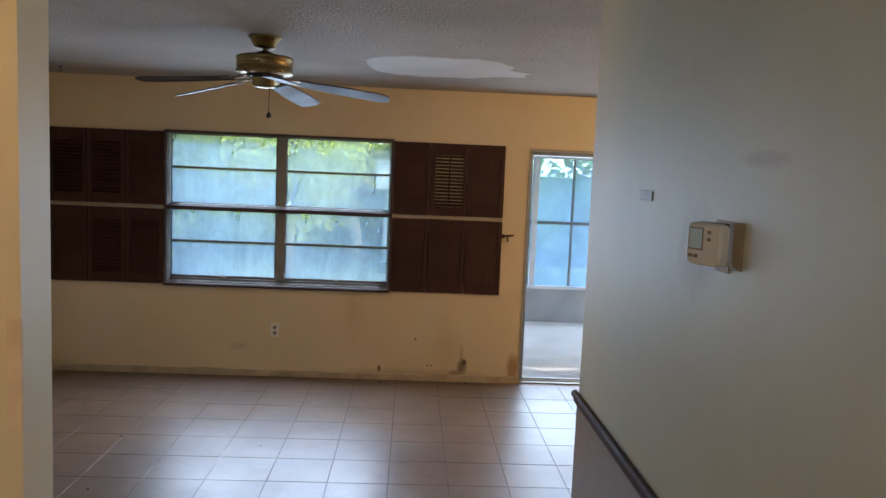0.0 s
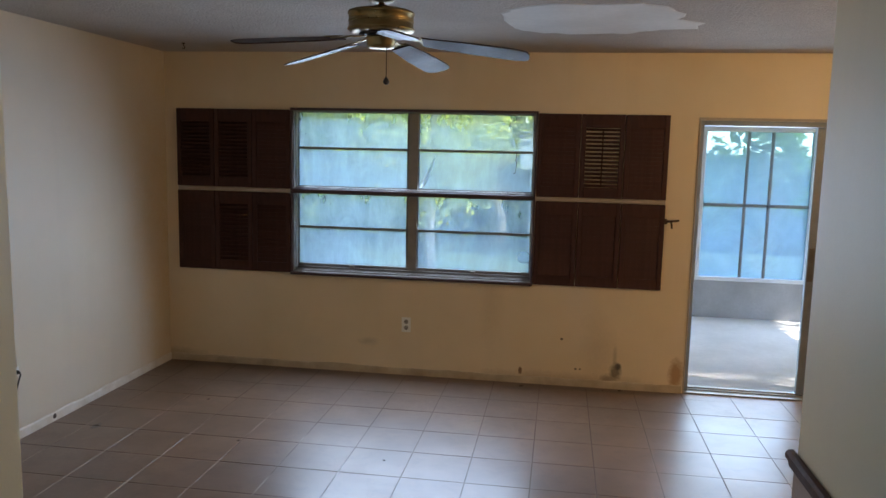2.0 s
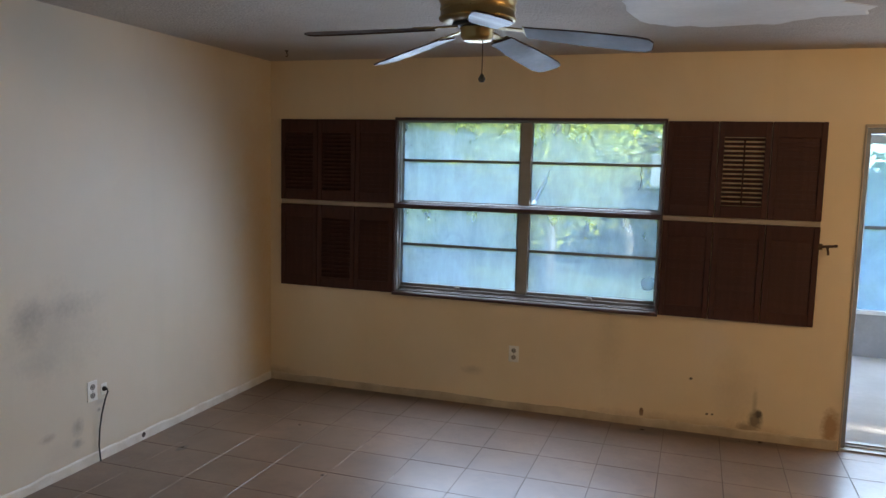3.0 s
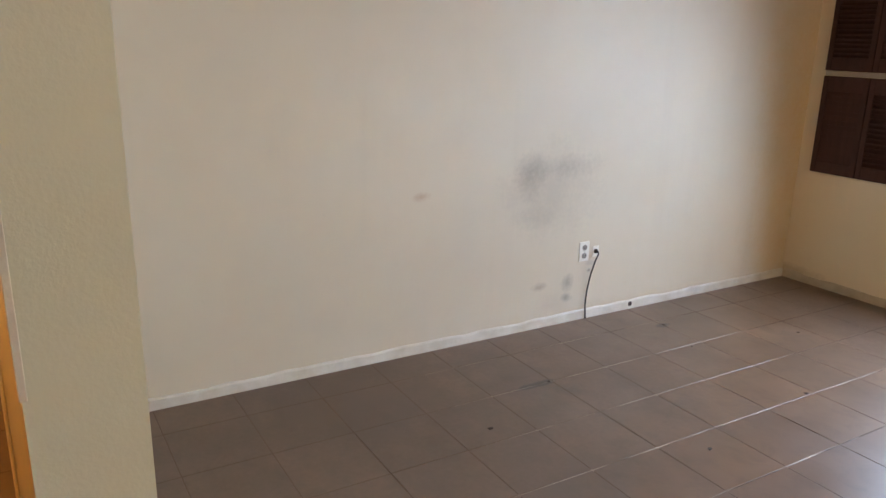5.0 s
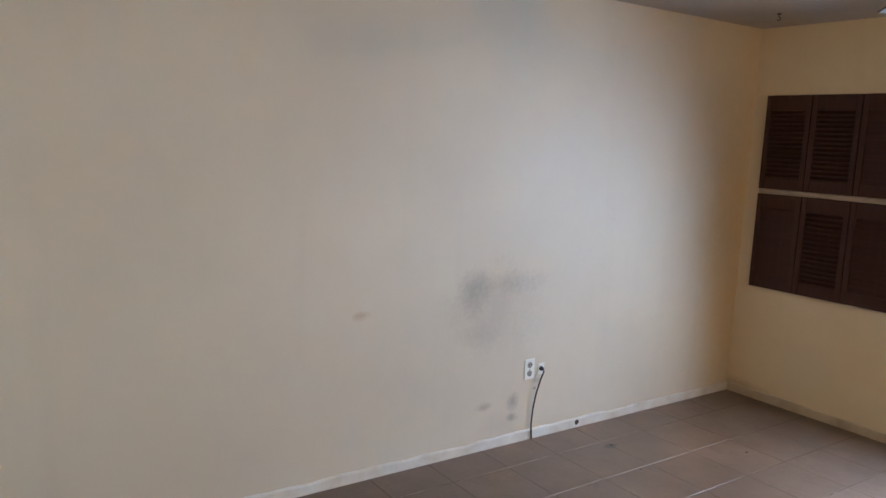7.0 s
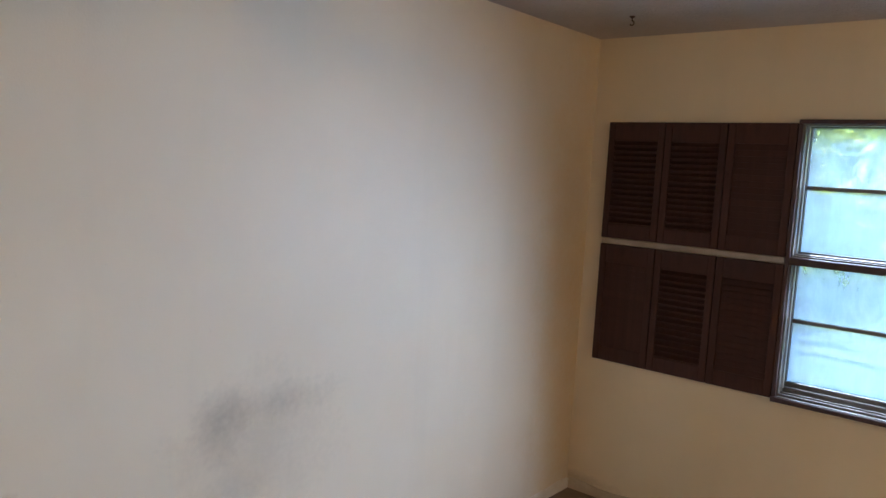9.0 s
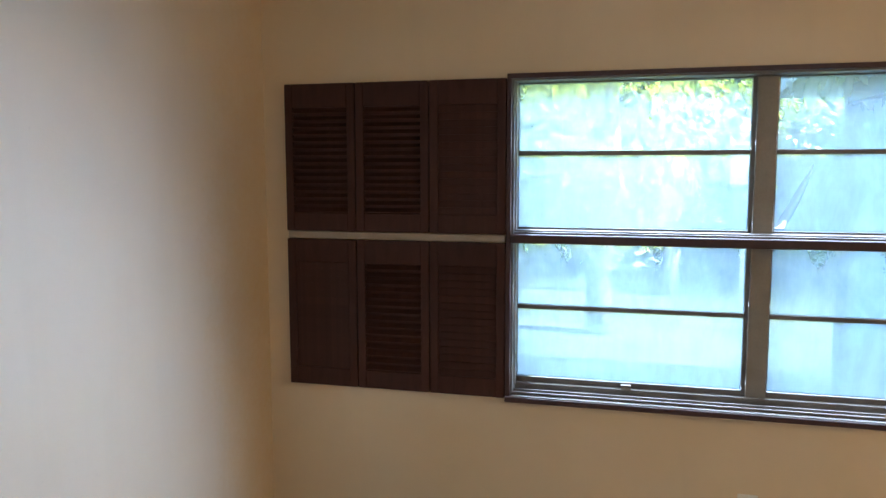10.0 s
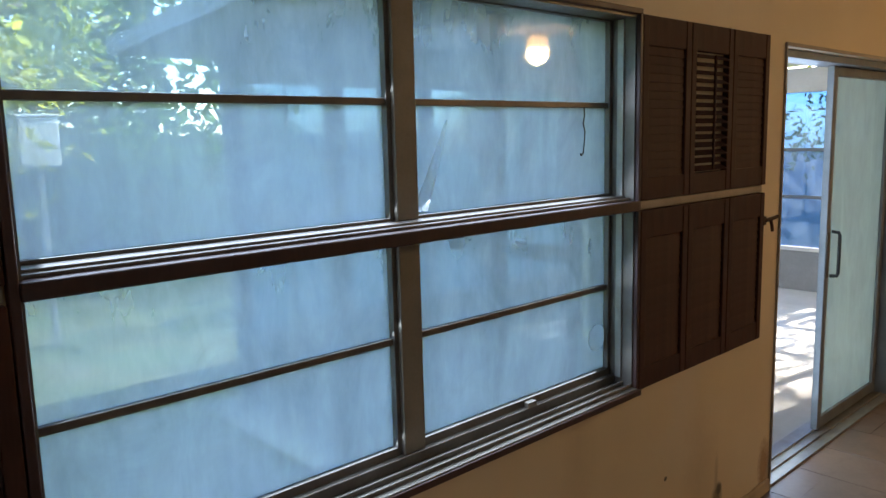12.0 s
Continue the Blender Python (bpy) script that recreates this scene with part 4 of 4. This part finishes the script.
def porch_wall(name, m, length, bays, thin, rails, glass, label):
    """A framed porch side along local x: kick panels, posts, rails and one sheet to each opening."""
    w = thing(name, m, label, "porch wall", kind="structure")
    top = 2.0
    part("kick_panel", boxes((0, length, -0.03, 0.03, -0.012, 0.40)), MAT_KICK, w, "grey kick panel")
    part("sill", boxes((0, length, -0.05, 0.05, 0.40, 0.44)), MAT_PORCH_WHITE, w, "", 0.003)
    part("header", boxes((0, length, -0.05, 0.05, top, 2.24)), MAT_PORCH_WHITE, w, "pale header beam", 0.003)
    for x in bays:
        part("post", boxes((x - 0.035, x + 0.035, -0.045, 0.045, 0.44, top)), MAT_PORCH_WHITE, w, "pale post", 0.003)
    for x in thin:
        part("mullion", boxes((x - 0.015, x + 0.015, -0.02, -0.004, 0.44, top)), MAT_PORCH_DARK, w, "thin dark grey mullion", 0.002)
    for a, b in zip(bays, bays[1:]):
        z = 0.44
        for r in rails:
            part("rail", boxes((a + 0.035, b - 0.035, -0.02, 0.02, r - 0.016, r + 0.016)), MAT_PORCH_DARK, w, "", 0.002)
        for lo, hi in zip([0.44] + [r + 0.016 for r in rails], [r - 0.016 for r in rails] + [top]):
            part("pane", boxes((a + 0.035, b - 0.035, -0.002, 0.002, lo, hi)), glass, w, "hazy sheet").visible_shadow = False


porch_wall("porch_wall_north", pose(PX0, PY1, 0), PX1 - PX0, [0.035, 0.80, 1.635, 2.785, 3.9, 4.8, 5.685], [0.42, 1.2, 2.10, 2.345, 3.3, 4.35, 5.2], [1.22], MAT_PORCH_GLASS, "porch wall of pale framed hazy windows over a grey kick panel")
porch_wall("porch_wall_east", pose(PX1, PY0, 0, 0, 0, 90), PY1 - PY0 - 0.05, [0.035, 0.9, 1.8, 2.61], [], [0.95, 1.43], MAT_PORCH_CLEAR, "porch end wall of louvred hazy windows over a grey kick panel")


def porch_screen():
    w = thing("porch_wall_west", (PX0, PY0, 0), "open porch side with posts, a rail and torn grey insect screen", "porch wall", kind="structure")
    part("header", boxes((-0.045, 0.045, 0, 2.65, 2.10, 2.22)), MAT_PORCH_DARK, w, "", 0.003)
    for y in (0.035, 0.47, 1.55, 2.6):
        part("post", boxes((-0.045, 0.045, y - 0.035, y + 0.035, -0.012, 2.10)), MAT_PORCH_DARK, w, "dark grey post", 0.003)
    for a, b in ((0.07, 0.435), (0.505, 1.515), (1.585, 2.565)):
        part("rail", boxes((-0.02, 0.02, a, b, 1.17, 1.23)), MAT_PORCH_DARK, w, "", 0.002)
        for z0, z1 in ((0.0, 1.17), (1.23, 2.10)):
            part("screen", boxes((-0.001, 0.001, a, b, z0, z1)), MAT_SCREEN, w, "grey insect screen")


porch_screen()

# outside skin of the house beside the window, eave over it
solid("eave", boxes((WEST - 1.2, -0.62, 7.2, 7.55, 2.42, 2.52)), MAT_PORCH_WHITE, "pale painted house eave", "roof")

# ---- garden ----
solid("ground", boxes((-60, 60, 7.2, 80, -0.5, -0.12), (-60, -5.5, -60, 7.2, -0.5, -0.12), (3.6, 60, -60, 7.2, -0.5, -0.12), (-5.5, 3.6, -60, -1.75, -0.5, -0.12), (-5.5, WEST - 0.12, STUB_N, 7.2, -0.5, -0.12)), MAT_GRASS, "rough dry lawn", "ground")


def tree(x, y, h, r, seed, leaves, mat, low):
    rnd = random.Random(seed)
    w = thing("tree", (x, y, -0.13), "leafy garden tree with sunlit yellow-green foliage", "tree", "garden trees")
    pts = [(0, 0, 0)]
    for i in range(1, 7):
        f = i / 6
        pts.append((rnd.uniform(-0.08, 0.08) * h * f, rnd.uniform(-0.08, 0.08) * h * f, h * 0.8 * f))
    bm = tube(pts, 0.12, 8)
    for v in bm.verts:
        f = v.co.z / (h * 0.8)
        c = Vector(pts[min(6, max(0, round(f * 6)))])
        v.co.x, v.co.y = c.x + (v.co.x - c.x) * (1.25 - f), c.y + (v.co.y - c.y) * (1.25 - f)
    part("trunk", bm, MAT_BARK, w, "", smooth=True)
    centres = []
    for k in range(9):
        a, f = rnd.uniform(0, 6.28), rnd.uniform(0.35, 0.8)
        base = Vector(pts[round(f * 6)])
        tip = base + Vector((math.cos(a) * r * rnd.uniform(0.5, 0.95), math.sin(a) * r * rnd.uniform(0.5, 0.95), rnd.uniform(-0.1, 0.5) * r))
        part("limb", tube([base, (base + tip) / 2 + Vector((0, 0, 0.08 * r)), tip], 0.03, 6), MAT_BARK, w, smooth=True)
        for s in range(5):
            centres.append(tip + Vector((rnd.gauss(0, 0.35), rnd.gauss(0, 0.35), rnd.gauss(0, 0.3))) * r * 0.55)
    for k in range(26):
        a, z = rnd.uniform(0, 6.28), rnd.uniform(low, h)
        d = r * math.sqrt(rnd.uniform(0.1, 1)) * (0.6 + 0.4 * math.sin(3.1 * z / h))
        centres.append(Vector((math.cos(a) * d, math.sin(a) * d, z)))
    verts, faces = [], []
    for i in range(leaves * 2):
        c = rnd.choice(centres)
        p = c + Vector((rnd.gauss(0, 1), rnd.gauss(0, 1), rnd.gauss(0, 0.8))) * 0.28
        q = Euler((rnd.uniform(0, 6.28), rnd.uniform(-1, 1), rnd.uniform(0, 6.28))).to_matrix()
        l = rnd.uniform(0.035, 0.085)
        n = len(verts)
        for u, v in ((-1, 0), (0, -0.42), (1, 0), (0, 0.42)):
            verts.append(p + q @ Vector((u * l, v * l, 0.1 * l * abs(u))))
        faces.append((n, n + 1, n + 2, n + 3))
    me = bpy.data.meshes.new("crown")
    me.from_pydata(verts, [], faces)
    me.materials.append(mat)
    tagged(part("crown", me, None, w), "many small leaves", kind="stuff")


for x, y, h, r, s, n, mat, low in ((-3.6, 13.2, 4.6, 1.9, 1, 7000, MAT_LEAF, 1.0), (-1.2, 15.0, 4.8, 2.0, 2, 4200, MAT_LEAF, 1.4), (-6.6, 14.0, 5.0, 2.2, 3, 7500, MAT_LEAF, 0.6),
                                   (1.6, 15.8, 2.0, 1.2, 4, 2000, MAT_LEAF_DARK, 0.5), (-9.8, 15.5, 5.0, 2.6, 6, 4800, MAT_LEAF_DARK, 0.4),
                                   (7.6, 13.0, 4.8, 2.2, 7, 4800, MAT_LEAF, 0.6), (9.3, 8.0, 6.4, 2.6, 8, 6000, MAT_LEAF, 0.5)):
    tree(x, y, h, r, s, n, mat, low)
tree(-2.0, 12.3, 3.5, 1.35, 12, 3200, MAT_LEAF_YELLOW, 1.0)


def hedge():
    """A long uneven bank of leaves that closes the garden."""
    rnd = random.Random(21)
    verts, faces = [], []
    for i in range(56000):
        x = rnd.uniform(-17, 15)
        if x > 2.4 and i % 5 < 3:
            continue
        top = (5.4 if x < 3.5 else 2.1) + 0.8 * math.sin(x * 0.7) + 0.5 * math.sin(x * 1.9 + 1)
        p = Vector((x, 17.0 + rnd.gauss(0, 0.35), -0.1 + top * rnd.uniform(0, 1) ** 0.8))
        q = Euler((rnd.uniform(0, 6.28), rnd.uniform(-1, 1), rnd.uniform(0, 6.28))).to_matrix()
        l = rnd.uniform(0.09, 0.19)
        n = len(verts)
        for u, v in ((-1, 0), (0, -0.5), (1, 0), (0, 0.5)):
            verts.append(p + q @ Vector((u * l, v * l, 0.1 * l * abs(u))))
        faces.append((n, n + 1, n + 2, n + 3))
    me = bpy.data.meshes.new("hedge")
    me.from_pydata(verts, [], faces)
    me.materials.append(MAT_LEAF_DARK)
    tagged(new("hedge", me), "tall uneven green hedge along the garden", "hedge", kind="stuff")


hedge()


def fence():
    w = thing("garden_fence", (0, 18.0, -0.12), "weathered grey board fence behind the trees", "fence")
    me = finish("board", boxes((-0.115, 0.115, -0.012, 0.012, 0, 1.9)), MAT_FENCE, 0.004)
    for i in range(150):
        part("board", me, None, w).location = (-18 + i * 0.24, 0, 0)
    part("fence_rail", boxes((-18.1, 18, 0.012, 0.05, 0.4, 0.5), (-18.1, 18, 0.012, 0.05, 1.5, 1.6)), MAT_FENCE, w)


fence()
# made-up box and post that stand in for a bright patch beyond the window
p = thing("utility_box", (-0.51, 12.77, -0.125), "white box on a slim post, stand-in for a bright patch in the garden", "utility box")
part("post", boxes((-0.025, 0.025, -0.025, 0.025, 0, 1.60)), MAT_PORCH_GREY, p, "slim grey post", 0.006)
part("cabinet", boxes((-0.16, 0.16, -0.10, 0.10, 1.60, 2.02)), MAT_WHITE, p, "white box body", 0.012)
part("lid", boxes((-0.175, 0.175, -0.115, 0.115, 2.02, 2.045)), MAT_WHITE, p, "", 0.006)

# ---- floor tiles ----


def tiles():
    floor = bpy.data.objects["floor"]
    g = 0.0025
    t = PITCH / 2
    me_bm = boxes((-t + g, t - g, -t + g, t - g, -0.004, 0.0))
    bmesh.ops.bevel(me_bm, geom=[e for e in me_bm.edges if all(v.co.z > -0.001 for v in e.verts)], offset=0.0007, segments=1, profile=0.5, affect="EDGES")
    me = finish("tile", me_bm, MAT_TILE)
    rnd = random.Random(3)
    rest = []
    count = 0
    for j in range(-16, 10):
        for i in range(-14, 12):
            x, y = TX + (i + 0.5) * PITCH, TY + (j + 0.5) * PITCH
            if x < HALL_WEST + 0.1 or y < SOUTH or y > 6.99 + t or x > EAST:
                continue
            if x < WEST - 0.2 and y > 2.6:
                continue
            if -3.4 < x < 1.75 and y > 2.25 and count < 300:
                count += 1
                ob = part("tile", me, None, floor)
                ob.matrix_local = pose(x, min(y, 7.2 - t), 0.0 + rnd.uniform(-0.0005, 0.0005), rnd.uniform(-0.08, 0.08), rnd.uniform(-0.08, 0.08), 0)
            else:
                rest.append((x, y))
    bm = bmesh.new()
    for x, y in rest:
        box(bm, x - t + g, x + t - g, y - t + g, min(y + t - g, 7.19), -0.006, 0.0)
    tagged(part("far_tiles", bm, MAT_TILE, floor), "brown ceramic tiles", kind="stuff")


tiles()
